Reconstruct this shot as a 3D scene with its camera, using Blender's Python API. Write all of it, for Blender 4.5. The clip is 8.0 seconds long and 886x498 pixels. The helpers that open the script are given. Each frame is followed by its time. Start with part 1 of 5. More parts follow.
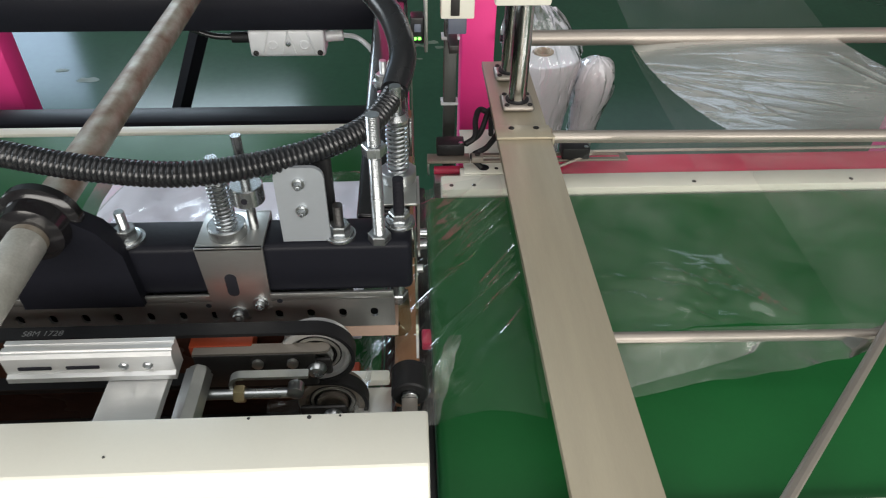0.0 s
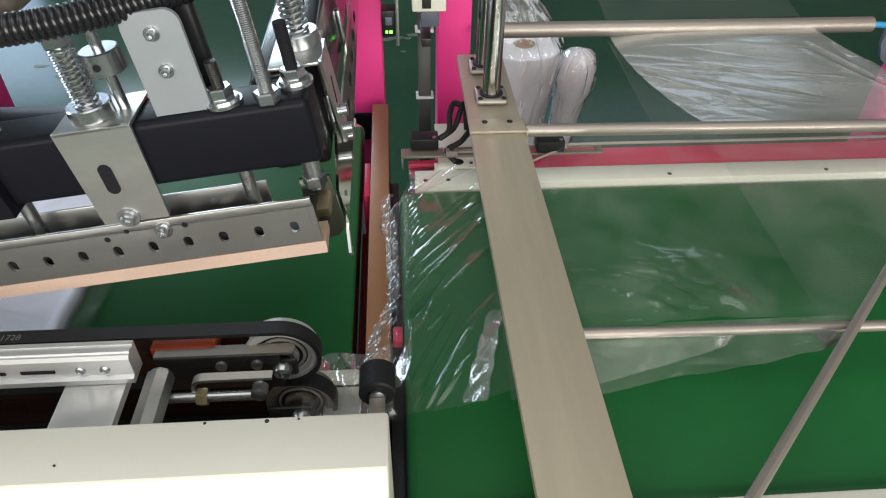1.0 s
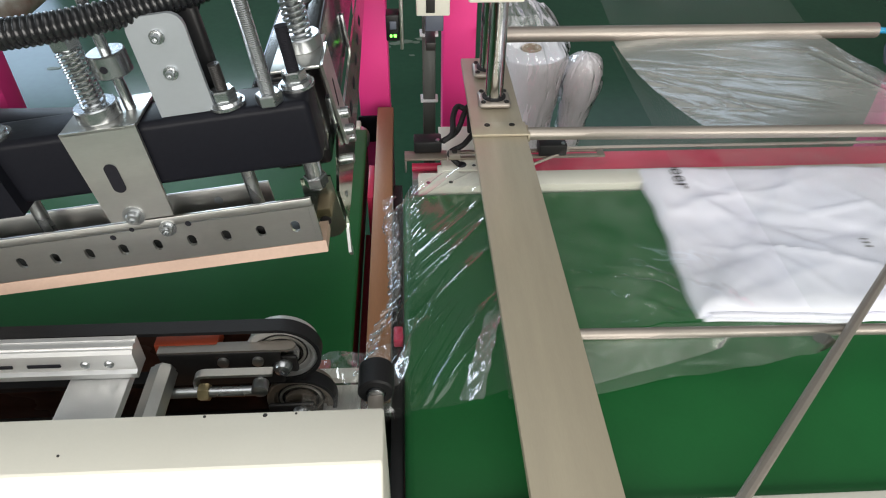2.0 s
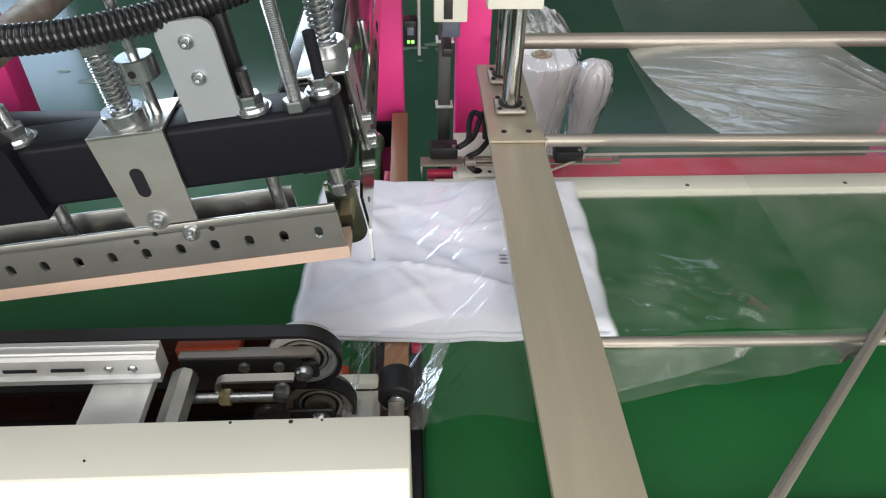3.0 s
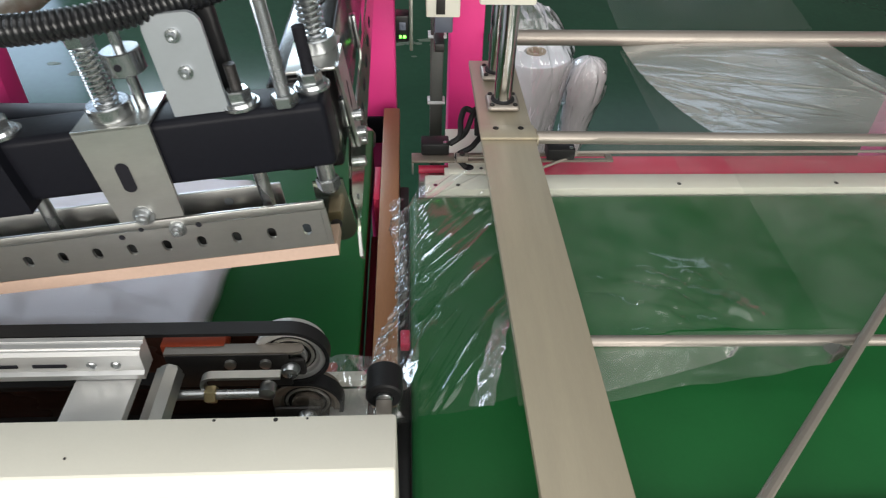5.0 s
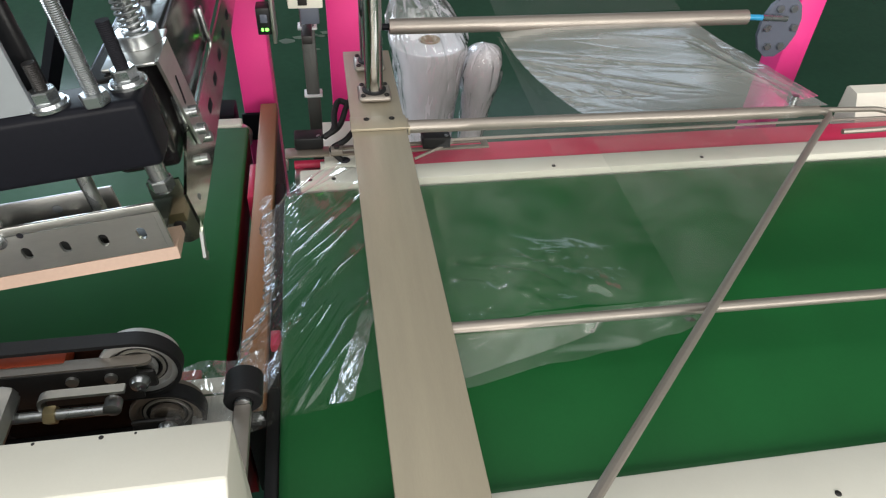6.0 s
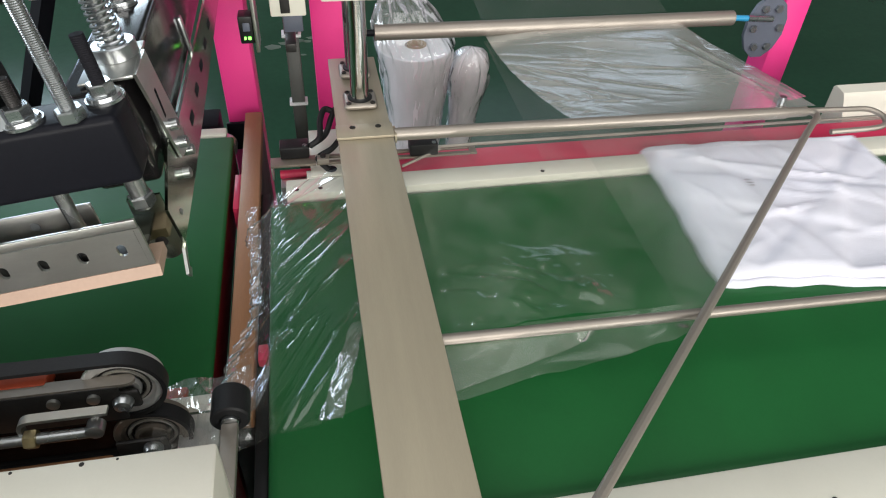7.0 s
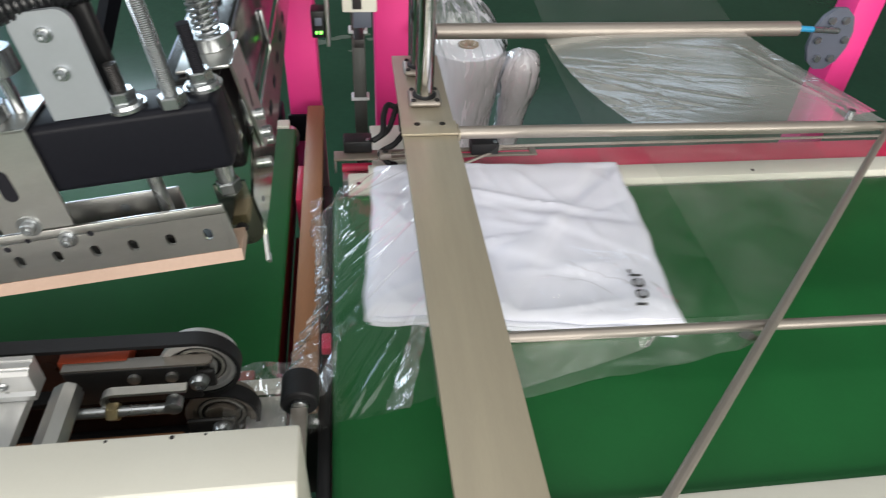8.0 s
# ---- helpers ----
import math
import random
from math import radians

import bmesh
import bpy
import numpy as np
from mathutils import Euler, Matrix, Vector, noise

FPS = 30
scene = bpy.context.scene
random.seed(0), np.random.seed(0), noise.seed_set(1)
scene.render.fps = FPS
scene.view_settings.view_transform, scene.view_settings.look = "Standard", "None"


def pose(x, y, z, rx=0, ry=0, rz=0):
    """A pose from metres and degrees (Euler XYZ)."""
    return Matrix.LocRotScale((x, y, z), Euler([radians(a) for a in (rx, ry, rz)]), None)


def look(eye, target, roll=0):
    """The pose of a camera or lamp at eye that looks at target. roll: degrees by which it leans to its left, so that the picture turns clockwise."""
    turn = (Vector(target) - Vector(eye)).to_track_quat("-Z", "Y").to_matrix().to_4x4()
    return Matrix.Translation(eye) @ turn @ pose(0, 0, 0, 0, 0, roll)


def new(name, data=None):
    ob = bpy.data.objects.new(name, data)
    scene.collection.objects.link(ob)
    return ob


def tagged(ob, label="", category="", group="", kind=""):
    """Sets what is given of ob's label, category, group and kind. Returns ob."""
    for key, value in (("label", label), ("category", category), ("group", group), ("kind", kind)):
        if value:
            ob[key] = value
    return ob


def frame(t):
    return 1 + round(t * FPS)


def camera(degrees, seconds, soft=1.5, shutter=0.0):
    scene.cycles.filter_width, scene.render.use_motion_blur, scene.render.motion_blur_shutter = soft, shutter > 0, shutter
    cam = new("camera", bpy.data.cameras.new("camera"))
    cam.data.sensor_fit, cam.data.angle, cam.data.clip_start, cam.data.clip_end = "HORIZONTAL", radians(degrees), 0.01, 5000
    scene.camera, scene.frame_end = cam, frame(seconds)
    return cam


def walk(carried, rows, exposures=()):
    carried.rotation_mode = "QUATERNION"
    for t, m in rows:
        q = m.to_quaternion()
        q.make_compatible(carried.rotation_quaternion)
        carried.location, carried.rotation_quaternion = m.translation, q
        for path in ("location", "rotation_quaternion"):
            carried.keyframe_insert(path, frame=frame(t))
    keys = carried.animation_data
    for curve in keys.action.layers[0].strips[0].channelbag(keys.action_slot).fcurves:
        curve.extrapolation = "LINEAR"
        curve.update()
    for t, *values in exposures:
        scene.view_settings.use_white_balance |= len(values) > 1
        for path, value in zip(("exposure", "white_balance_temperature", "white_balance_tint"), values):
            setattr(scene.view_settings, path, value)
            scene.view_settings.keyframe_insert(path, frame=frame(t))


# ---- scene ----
cam = camera(66.0, 8.0, soft=1.1, shutter=0.5)
PATH = [
    (0, (0.003, 0.033, 1.412), (0.087, 1.563, 0.126), 0.8),
    (0.5, (0.014, 0.042, 1.411), (0.12, 1.562, 0.115), 1.1),
    (1, (0.025, 0.041, 1.41), (0.136, 1.555, 0.108), 0.8),
    (1.5, (0.027, 0.037, 1.413), (0.138, 1.547, 0.107), 0.5),
    (1.7, (0.035, 0.031, 1.414), (0.129, 1.546, 0.112), 0.4),
    (3, (0.017, 0.034, 1.414), (0.093, 1.567, 0.131), 0.8),
    (3.5, (0.011, 0.036, 1.414), (0.069, 1.561, 0.121), 0.9),
    (4, (0.01, 0.04, 1.411), (0.077, 1.565, 0.118), 1.3),
    (5.3, (0.033, 0.038, 1.411), (0.162, 1.563, 0.124), 2.2),
    (5.5, (0.057, 0.038, 1.412), (0.233, 1.561, 0.128), 2.4),
    (6, (0.09, 0.037, 1.41), (0.384, 1.524, 0.106), 3.0),
    (6.5, (0.094, 0.044, 1.41), (0.392, 1.536, 0.112), 2.4),
    (7, (0.094, 0.049, 1.409), (0.415, 1.536, 0.112), 2.6),
    (7.5, (0.085, 0.051, 1.41), (0.387, 1.546, 0.117), 2.6),
    (8, (0.056, 0.047, 1.41), (0.292, 1.548, 0.11), 3.2),
]
walk(cam, [(t, look(eye, target, roll)) for t, eye, target, roll in PATH])

# ---- light ----
world = bpy.data.worlds.new("world")
scene.world = world
world.use_nodes = True
wn = world.node_tree.nodes
sky = wn.new("ShaderNodeTexSky")
sky.sky_type, sky.sun_disc, sky.sun_elevation, sky.sun_rotation = "NISHITA", False, radians(40), radians(200)
world.node_tree.links.new(sky.outputs[0], wn["Background"].inputs[0])
wn["Background"].inputs[1].default_value = 0.12
scene.view_settings.exposure = 0.05


def window_light(name, x, y, z, w, h, target, power, colour):
    """Sky light through one window's opening."""
    data = bpy.data.lights.new(name, "AREA")
    data.shape, data.size, data.size_y, data.energy, data.color = "RECTANGLE", w, h, power, colour
    ob = new(name, data)
    ob.matrix_world = look((x, y, z), target)
    return ob


window_light("daylight_corner", -5.2, 9.1, 2.6, 1.4, 1.6, (-5.2, 0, 2.6), 50, (0.58, 0.75, 1.0))
window_light("daylight_far", -2.9, 9.1, 4.0, 2.6, 1.4, (-2.9, 0, 4.0), 190, (0.72, 0.87, 1.0))
window_light("daylight_high", 3.4, 9.1, 4.0, 3.4, 1.1, (3.4, 0, 4.0), 14, (0.86, 0.94, 1.0))
window_light("daylight_near", 1.0, -4.1, 2.5, 8.0, 2.2, (1.0, 5, 2.3), 400, (1.0, 0.945, 0.865))
window_light("daylight_side", -6.1, 1.5, 2.7, 4.0, 1.8, (0, 1.5, 2.5), 170, (0.88, 0.95, 1.0))
# Assumed opening overhead, never in view; added to brighten the top faces.
window_light("overhead_fill", 0.3, -0.6, 5.1, 4.2, 3.2, (0.3, -0.6, 0), 75, (1.0, 0.96, 0.88))


# ---- materials ----
def material(name, colour, rough=0.5, metal=0.0, grain=0.1, scale=40.0, bump=0.0, stain=0.1, stretch=(1, 1, 1), rough_var=0.1, coat=0.0, second=None, second_at=0.6, spec=0.5):
    """A procedural surface: fine grain and large stains on the base colour, uneven gloss, fine relief."""
    m = bpy.data.materials.new(name)
    m.use_nodes = True
    nt = m.node_tree
    n, link = nt.nodes, nt.links.new
    b = n["Principled BSDF"]
    tc = n.new("ShaderNodeTexCoord")
    mp = n.new("ShaderNodeMapping")
    mp.inputs["Scale"].default_value = stretch
    link(tc.outputs["Object"], mp.inputs[0])
    fine, big = n.new("ShaderNodeTexNoise"), n.new("ShaderNodeTexNoise")
    fine.inputs["Scale"].default_value, fine.inputs["Detail"].default_value = scale * 8, 5
    big.inputs["Scale"].default_value, big.inputs["Detail"].default_value = scale * 0.35, 4
    link(mp.outputs[0], fine.inputs[0])
    link(mp.outputs[0], big.inputs[0])
    c = Vector(colour)
    mix = n.new("ShaderNodeMix")
    mix.data_type = "RGBA"
    mix.inputs[6].default_value = (*(c * (1 - grain)), 1)
    mix.inputs[7].default_value = (*[min(1, v) for v in c * (1 + grain)], 1)
    link(fine.outputs[0], mix.inputs[0])
    ramp = n.new("ShaderNodeMapRange")
    ramp.inputs[1].default_value, ramp.inputs[2].default_value = 0.35, 0.7
    link(big.outputs[0], ramp.inputs[0])
    mul = n.new("ShaderNodeMath")
    mul.operation = "MULTIPLY"
    mul.inputs[1].default_value = stain if second is None else second_at
    link(ramp.outputs[0], mul.inputs[0])
    mix2 = n.new("ShaderNodeMix")
    mix2.data_type = "RGBA"
    link(mul.outputs[0], mix2.inputs[0])
    link(mix.outputs[2], mix2.inputs[6])
    mix2.inputs[7].default_value = (*(second or c * 0.45), 1)
    link(mix2.outputs[2], b.inputs["Base Color"])
    rr = n.new("ShaderNodeMapRange")
    rr.inputs[3].default_value, rr.inputs[4].default_value = max(0.02, rough - rough_var), min(1, rough + rough_var)
    link(big.outputs[0], rr.inputs[0])
    link(rr.outputs[0], b.inputs["Roughness"])
    b.inputs["Metallic"].default_value = metal
    b.inputs["Coat Weight"].default_value = coat
    b.inputs["Specular IOR Level"].default_value = spec
    if bump:
        bp = n.new("ShaderNodeBump")
        bp.inputs["Strength"].default_value, bp.inputs["Distance"].default_value = bump, 0.002
        link(fine.outputs[0], bp.inputs["Height"])
        link(bp.outputs[0], b.inputs["Normal"])
    return m


def film_material(name, haze, tint=(0.97, 0.985, 0.98), gloss=1.0, scale=25.0, stretch=(1, 1, 1), bump=0.6, rough=0.1, vary=0.5):
    """Thin clear packing film: see-through, with a mirror gloss on its creases and a little milky haze."""
    m = bpy.data.materials.new(name)
    m.use_nodes = True
    nt = m.node_tree
    n, link = nt.nodes, nt.links.new
    n.remove(n["Principled BSDF"])
    clear, shine, milk = n.new("ShaderNodeBsdfTransparent"), n.new("ShaderNodeBsdfGlossy"), n.new("ShaderNodeBsdfDiffuse")
    clear.inputs[0].default_value = (*tint, 1)
    shine.inputs["Roughness"].default_value = rough
    milk.inputs[0].default_value = (0.85, 0.84, 0.79, 1)
    tc, mp = n.new("ShaderNodeTexCoord"), n.new("ShaderNodeMapping")
    mp.inputs["Scale"].default_value = stretch
    link(tc.outputs["Object"], mp.inputs[0])
    tex = n.new("ShaderNodeTexNoise")
    tex.inputs["Scale"].default_value, tex.inputs["Detail"].default_value, tex.inputs["Distortion"].default_value = scale, 4, 0.6
    link(mp.outputs[0], tex.inputs[0])
    bp = n.new("ShaderNodeBump")
    bp.inputs["Strength"].default_value, bp.inputs["Distance"].default_value = bump, 0.004
    link(tex.outputs[0], bp.inputs["Height"])
    link(bp.outputs[0], shine.inputs["Normal"])
    fr = n.new("ShaderNodeFresnel")
    fr.inputs[0].default_value = 1.5
    link(bp.outputs[0], fr.inputs["Normal"])
    g = n.new("ShaderNodeMath")
    g.operation, g.use_clamp = "MULTIPLY", True
    g.inputs[1].default_value = 1.6 * gloss
    link(fr.outputs[0], g.inputs[0])
    hz = n.new("ShaderNodeMapRange")
    hz.inputs[1].default_value, hz.inputs[2].default_value = 0.3, 0.75
    hz.inputs[3].default_value, hz.inputs[4].default_value = haze * (1 - vary), haze * (1 + vary)
    link(tex.outputs[0], hz.inputs[0])
    m1, m2 = n.new("ShaderNodeMixShader"), n.new("ShaderNodeMixShader")
    link(hz.outputs[0], m1.inputs[0])
    link(clear.outputs[0], m1.inputs[1])
    link(milk.outputs[0], m1.inputs[2])
    link(g.outputs[0], m2.inputs[0])
    link(m1.outputs[0], m2.inputs[1])
    link(shine.outputs[0], m2.inputs[2])
    link(m2.outputs[0], n["Material Output"].inputs[0])
    return m


def glow(name, colour, strength):
    m = bpy.data.materials.new(name)
    m.use_nodes = True
    b = m.node_tree.nodes["Principled BSDF"]
    b.inputs["Base Color"].default_value = (*colour, 1)
    b.inputs["Emission Color"].default_value = (*colour, 1)
    b.inputs["Emission Strength"].default_value = strength
    return m


ANODISED = material("brushed_anodised_aluminium", (0.425, 0.375, 0.28), 0.45, 0.35, 0.05, 30, 0.03, 0.16, (6, 0.6, 6))
STEEL = material("stainless_steel", (0.66, 0.66, 0.635), 0.33, 0.95, 0.05, 25, 0.02, 0.4, (1, 1, 3), 0.14)
PLATED = material("bright_galvanised_plate", (0.4, 0.43, 0.46), 0.4, 0.55, 0.04, 30, 0.0, 0.12)
ZINC = material("zinc_plated_steel", (0.47, 0.49, 0.5), 0.27, 0.95, 0.04, 50, 0.02, 0.25)
CHROME = material("ground_steel_shaft", (0.6, 0.6, 0.6), 0.16, 1.0, 0.03, 20, 0.0, 0.1, (1, 1, 0.2), 0.05)
ROD = material("satin_steel_rod", (0.345, 0.31, 0.272), 0.46, 0.65, 0.06, 30, 0.04, 0.15)
RUST = material("rusted_steel", (0.37, 0.35, 0.29), 0.5, 0.5, 0.25, 130, 0.15, 0.3, (1, 0.8, 1), 0.1, 0.0, (0.15, 0.08, 0.045), 0.9)
GALV = material("galvanised_pipe", (0.62, 0.62, 0.57), 0.42, 0.7, 0.2, 60, 0.12, 0.4, (1, 1, 1), 0.1, 0.0, (0.16, 0.13, 0.1), 0.5)
BLACK = material("black_painted_steel", (0.0095, 0.01, 0.0138), 0.4, 0.0, 0.2, 30, 0.05, 0.2, (1, 1, 1), 0.08, spec=0.1)
GLOSSBLACK = material("glossy_black_enamel", (0.012, 0.011, 0.012), 0.16, 0.0, 0.2, 30, 0.03, 0.2, (1, 1, 1), 0.06)
RUBBER = material("black_rubber", (0.011, 0.011, 0.012), 0.55, 0.0, 0.2, 60, 0.1, 0.1, spec=0.3)
PLASTIC = material("black_plastic", (0.011, 0.011, 0.012), 0.4, 0.0, 0.15, 60, 0.05, 0.1, spec=0.3)
CONDUIT = material("corrugated_plastic", (0.01, 0.0105, 0.012), 0.27, 0.0, 0.1, 60, 0.0, 0.1, spec=0.6)
CREAM = material("cream_powder_coat", (0.7, 0.685, 0.6), 0.42, 0.0, 0.02, 60, 0.025, 0.05)
PINK = material("pink_powder_coat", (0.85, 0.045, 0.27), 0.4, 0.0, 0.04, 50, 0.06, 0.06)
BELT = material("green_belt", (0.0105, 0.104, 0.026), 0.45, 0.0, 0.06, 30, 0.04, 0.25, (1, 1, 1), 0.08, spec=0.24)
FLOOR = material("green_floor_paint", (0.028, 0.085, 0.05), 0.15, 0.0, 0.15, 4, 0.02, 0.4, (1, 1, 1), 0.06, spec=0.1)
SCUFF = material("worn_floor_paint", (0.13, 0.17, 0.12), 0.5, 0.0, 0.3, 20, 0.05, 0.5)
COPPER = material("ptfe_coated_strip", (0.42, 0.29, 0.22), 0.5, 0.0, 0.08, 40, 0.05, 0.15)
BROWN = material("brown_sealing_pad", (0.32, 0.15, 0.07), 0.5, 0.0, 0.12, 30, 0.08, 0.3, (3, 0.4, 1))
ORANGE = material("orange_silicone", (0.42, 0.06, 0.018), 0.45, 0.0, 0.12, 40, 0.05, 0.35)
ALLOY = material("white_aluminium", (0.75, 0.75, 0.74), 0.35, 0.7, 0.03, 40, 0.02, 0.05, (0.3, 3, 3))
GREYCAST = material("grey_painted_casting", (0.11, 0.125, 0.165), 0.45, 0.0, 0.08, 50, 0.08, 0.15)
WHITEBOX = material("white_die_cast", (0.66, 0.67, 0.68), 0.4, 0.1, 0.04, 60, 0.05, 0.1)
BLUE = material("blue_plastic", (0.03, 0.3, 0.55), 0.35, 0.0, 0.1, 60)
COTTON = material("white_cotton", (0.83, 0.83, 0.93), 0.85, 0.0, 0.03, 60, 0.25, 0.03)
PAPER = material("film_roll_white", (0.9, 0.86, 0.9), 0.4, 0.0, 0.03, 20, 0.05, 0.05)
CARD = material("cardboard_core", (0.4, 0.29, 0.19), 0.8, 0.0, 0.1, 60, 0.1, 0.1)
INK = material("black_print", (0.015, 0.015, 0.019), 0.7, 0.0, 0.1, 60, spec=0.1)
GREYINK = material("grey_print", (0.2, 0.2, 0.2), 0.6, 0.0, 0.1, 60)
BRASS = material("worn_brass", (0.62, 0.52, 0.3), 0.35, 0.85, 0.08, 60, 0.03, 0.2)
# Dark board; its red-brown paints in a reflection of the orange strip.
BOARD_REDDENED = material("oily_board_orange_reflection", (0.075, 0.03, 0.02), 0.28, 0.0, 0.25, 25, 0.05, 0.4, (0.5, 1, 1))
MIRROR = material("dark_polished_steel", (0.5, 0.55, 0.44), 0.14, 1.0, 0.05, 20, 0.0, 0.3, (1, 1, 1), 0.08)
# The red paint, darkened for the shade in the gap below the belt.
RED_SHADED = material("red_enamel_shaded", (0.16, 0.012, 0.016), 0.4, 0.0, 0.1, 40, 0.05, 0.2)
TINE = material("weathered_steel_strip", (0.27, 0.23, 0.19), 0.42, 0.6, 0.1, 40, 0.05, 0.3)
RED = material("red_painted_rail", (0.62, 0.035, 0.1), 0.4, 0.0, 0.06, 40, 0.05, 0.1)
SMOKE = material("dark_grey_plastic_trunking", (0.06, 0.063, 0.058), 0.45, 0.0, 0.1, 40, 0.04, 0.2)
WALL = material("hall_wall_paint", (0.28, 0.29, 0.28), 0.8, 0.0, 0.05, 2, 0.05, 0.15)
DARK = material("dark_machine_steel", (0.035, 0.033, 0.032), 0.4, 0.4, 0.2, 40, 0.05, 0.2)
FILM = film_material("clear_film", 0.045, gloss=0.8, scale=13, bump=0.15, rough=0.16, vary=0.85)
FILM_DOUBLE = film_material("doubled_clear_film", 0.028, gloss=0.5, scale=10, bump=0.1, rough=0.14)
FILM_HEM = film_material("folded_film_hem", 0.08, gloss=0.8, rough=0.2)
FILM_WEB = film_material("clear_film_web", 0.36, gloss=1.5, scale=12, stretch=(0.5, 1.2, 1), bump=0.2, rough=0.2, vary=0.3)
FILM_FOLD = film_material("creased_clear_film", 0.014, gloss=1.15, scale=14, stretch=(1, 0.6, 1), bump=0.06, rough=0.08)
FILM_FLAP = film_material("folded_film_flap", 0.16, gloss=2.4, scale=60, stretch=(1.5, 0.5, 1), bump=0.2, rough=0.12)
FILM_EDGE = film_material("gathered_film_edge", 0.07, gloss=3.0, scale=60, stretch=(2.2, 0.5, 1), bump=0.35, rough=0.1)
WRAP = film_material("wrapping_film", 0.1, gloss=2.2, scale=26, stretch=(1, 1, 0.3), bump=1.0, rough=0.12)
LED_GREEN = glow("green_led", (0.2, 1.0, 0.1), 3.0)


# ---- builders ----
def slab(bm, x0, x1, y0, y1, z0, z1, bevel=0.0, segs=2):
    """A box between two corners, its edges rounded."""
    made = bmesh.ops.create_cube(bm, size=1, matrix=Matrix.Translation(((x0 + x1) / 2, (y0 + y1) / 2, (z0 + z1) / 2)) @ Matrix.Diagonal((x1 - x0, y1 - y0, z1 - z0, 1)))
    if bevel:
        edges = list({e for v in made["verts"] for e in v.link_edges})
        bmesh.ops.bevel(bm, geom=edges, offset=bevel, segments=segs, profile=0.5, affect="EDGES")
    return bm


def rod(bm, a, b, r, segs=16, r2=None):
    """A round bar from a to b."""
    a, b = Vector(a), Vector(b)
    turn = (b - a).to_track_quat("Z", "Y").to_matrix().to_4x4()
    bmesh.ops.create_cone(bm, cap_ends=True, segments=segs, radius1=r, radius2=r if r2 is None else r2, depth=(b - a).length, matrix=Matrix.Translation((a + b) / 2) @ turn)
    return bm


def lathe(bm, at, axis, profile, segs=24):
    """Rings of (radius, height) about an axis through at."""
    turn = Vector(axis).to_track_quat("Z", "Y").to_matrix().to_4x4()
    m = Matrix.Translation(at) @ turn
    rings = [[bm.verts.new(m @ Vector((r * math.cos(k * math.tau / segs), r * math.sin(k * math.tau / segs), h))) for k in range(segs)] for r, h in profile]
    for p, q in zip(rings, rings[1:]):
        for k in range(segs):
            bm.faces.new((p[k], p[(k + 1) % segs], q[(k + 1) % segs], q[k]))
    bm.faces.new(rings[0][::-1])
    bm.faces.new(rings[-1])
    return bm


def smooth_path(points, steps):
    """A Catmull-Rom line through the points."""
    p = [Vector(q) for q in points]
    p = [2 * p[0] - p[1], *p, 2 * p[-1] - p[-2]]
    out = []
    for i in range(1, len(p) - 2):
        for s in range(steps):
            u = s / steps
            a, b, c, d = p[i - 1:i + 3]
            out.append(0.5 * (2 * b + (c - a) * u + (2 * a - 5 * b + 4 * c - d) * u * u + (3 * b - a - 3 * c + d) * u ** 3))
    return [*out, p[-2]]


def sweep(bm, line, radius, segs=12):
    """A tube along a line; radius is a number or a function of the step."""
    ref = Vector((0.13, 0.21, 1)).normalized()
    rings = []
    for i, q in enumerate(line):
        d = (line[min(i + 1, len(line) - 1)] - line[max(i - 1, 0)]).normalized()
        u = d.cross(ref)
        u = u.normalized() if u.length > 1e-3 else d.orthogonal().normalized()
        w = d.cross(u)
        ref = u.cross(d)
        r = radius(i) if callable(radius) else radius
        rings.append([bm.verts.new(q + (u * math.cos(k * math.tau / segs) + w * math.sin(k * math.tau / segs)) * r) for k in range(segs)])
    for p, q in zip(rings, rings[1:]):
        for k in range(segs):
            bm.faces.new((p[k], p[(k + 1) % segs], q[(k + 1) % segs], q[k]))
    bm.faces.new(rings[0][::-1])
    bm.faces.new(rings[-1])
    return bm


def outline_plate(bm, pts, normal, thick):
    """A flat plate of the given outline, thick along normal."""
    nrm = Vector(normal).normalized() * thick
    a = [bm.verts.new(p) for p in pts]
    b = [bm.verts.new(Vector(p) + nrm) for p in pts]
    bm.faces.new(a)
    bm.faces.new(b[::-1])
    for k in range(len(a)):
        j = (k + 1) % len(a)
        bm.faces.new((a[k], b[k], b[j], a[j]))
    bmesh.ops.recalc_face_normals(bm, faces=bm.faces[:])
    return bm


def hexagon(bm, at, axis, across, h):
    """A nut or bolt head with softened corners."""
    r = across / math.sqrt(3)
    return lathe(bm, at, axis, [(r * 0.9, 0), (r, h * 0.12), (r, h * 0.88), (r * 0.9, h)], 6)


def thread(bm, a, b, r, pitch=0.0013):
    """A threaded bar: rings of crest and root."""
    a, b = Vector(a), Vector(b)
    n = max(2, int((b - a).length / pitch * 1.8))
    rings = [(r if k % 2 else r * 0.92, (b - a).length * k / n) for k in range(n + 1)]
    return lathe(bm, a, b - a, rings, 12)


def coil(bm, a, b, r, wire, turns):
    a, b = Vector(a), Vector(b)
    m = (b - a).to_track_quat("Z", "Y").to_matrix()
    n = int(turns * 14)
    line = [a + m @ Vector((r * math.cos(k * math.tau / 14), r * math.sin(k * math.tau / 14), (b - a).length * k / n)) for k in range(n + 1)]
    return sweep(bm, line, wire, 6)


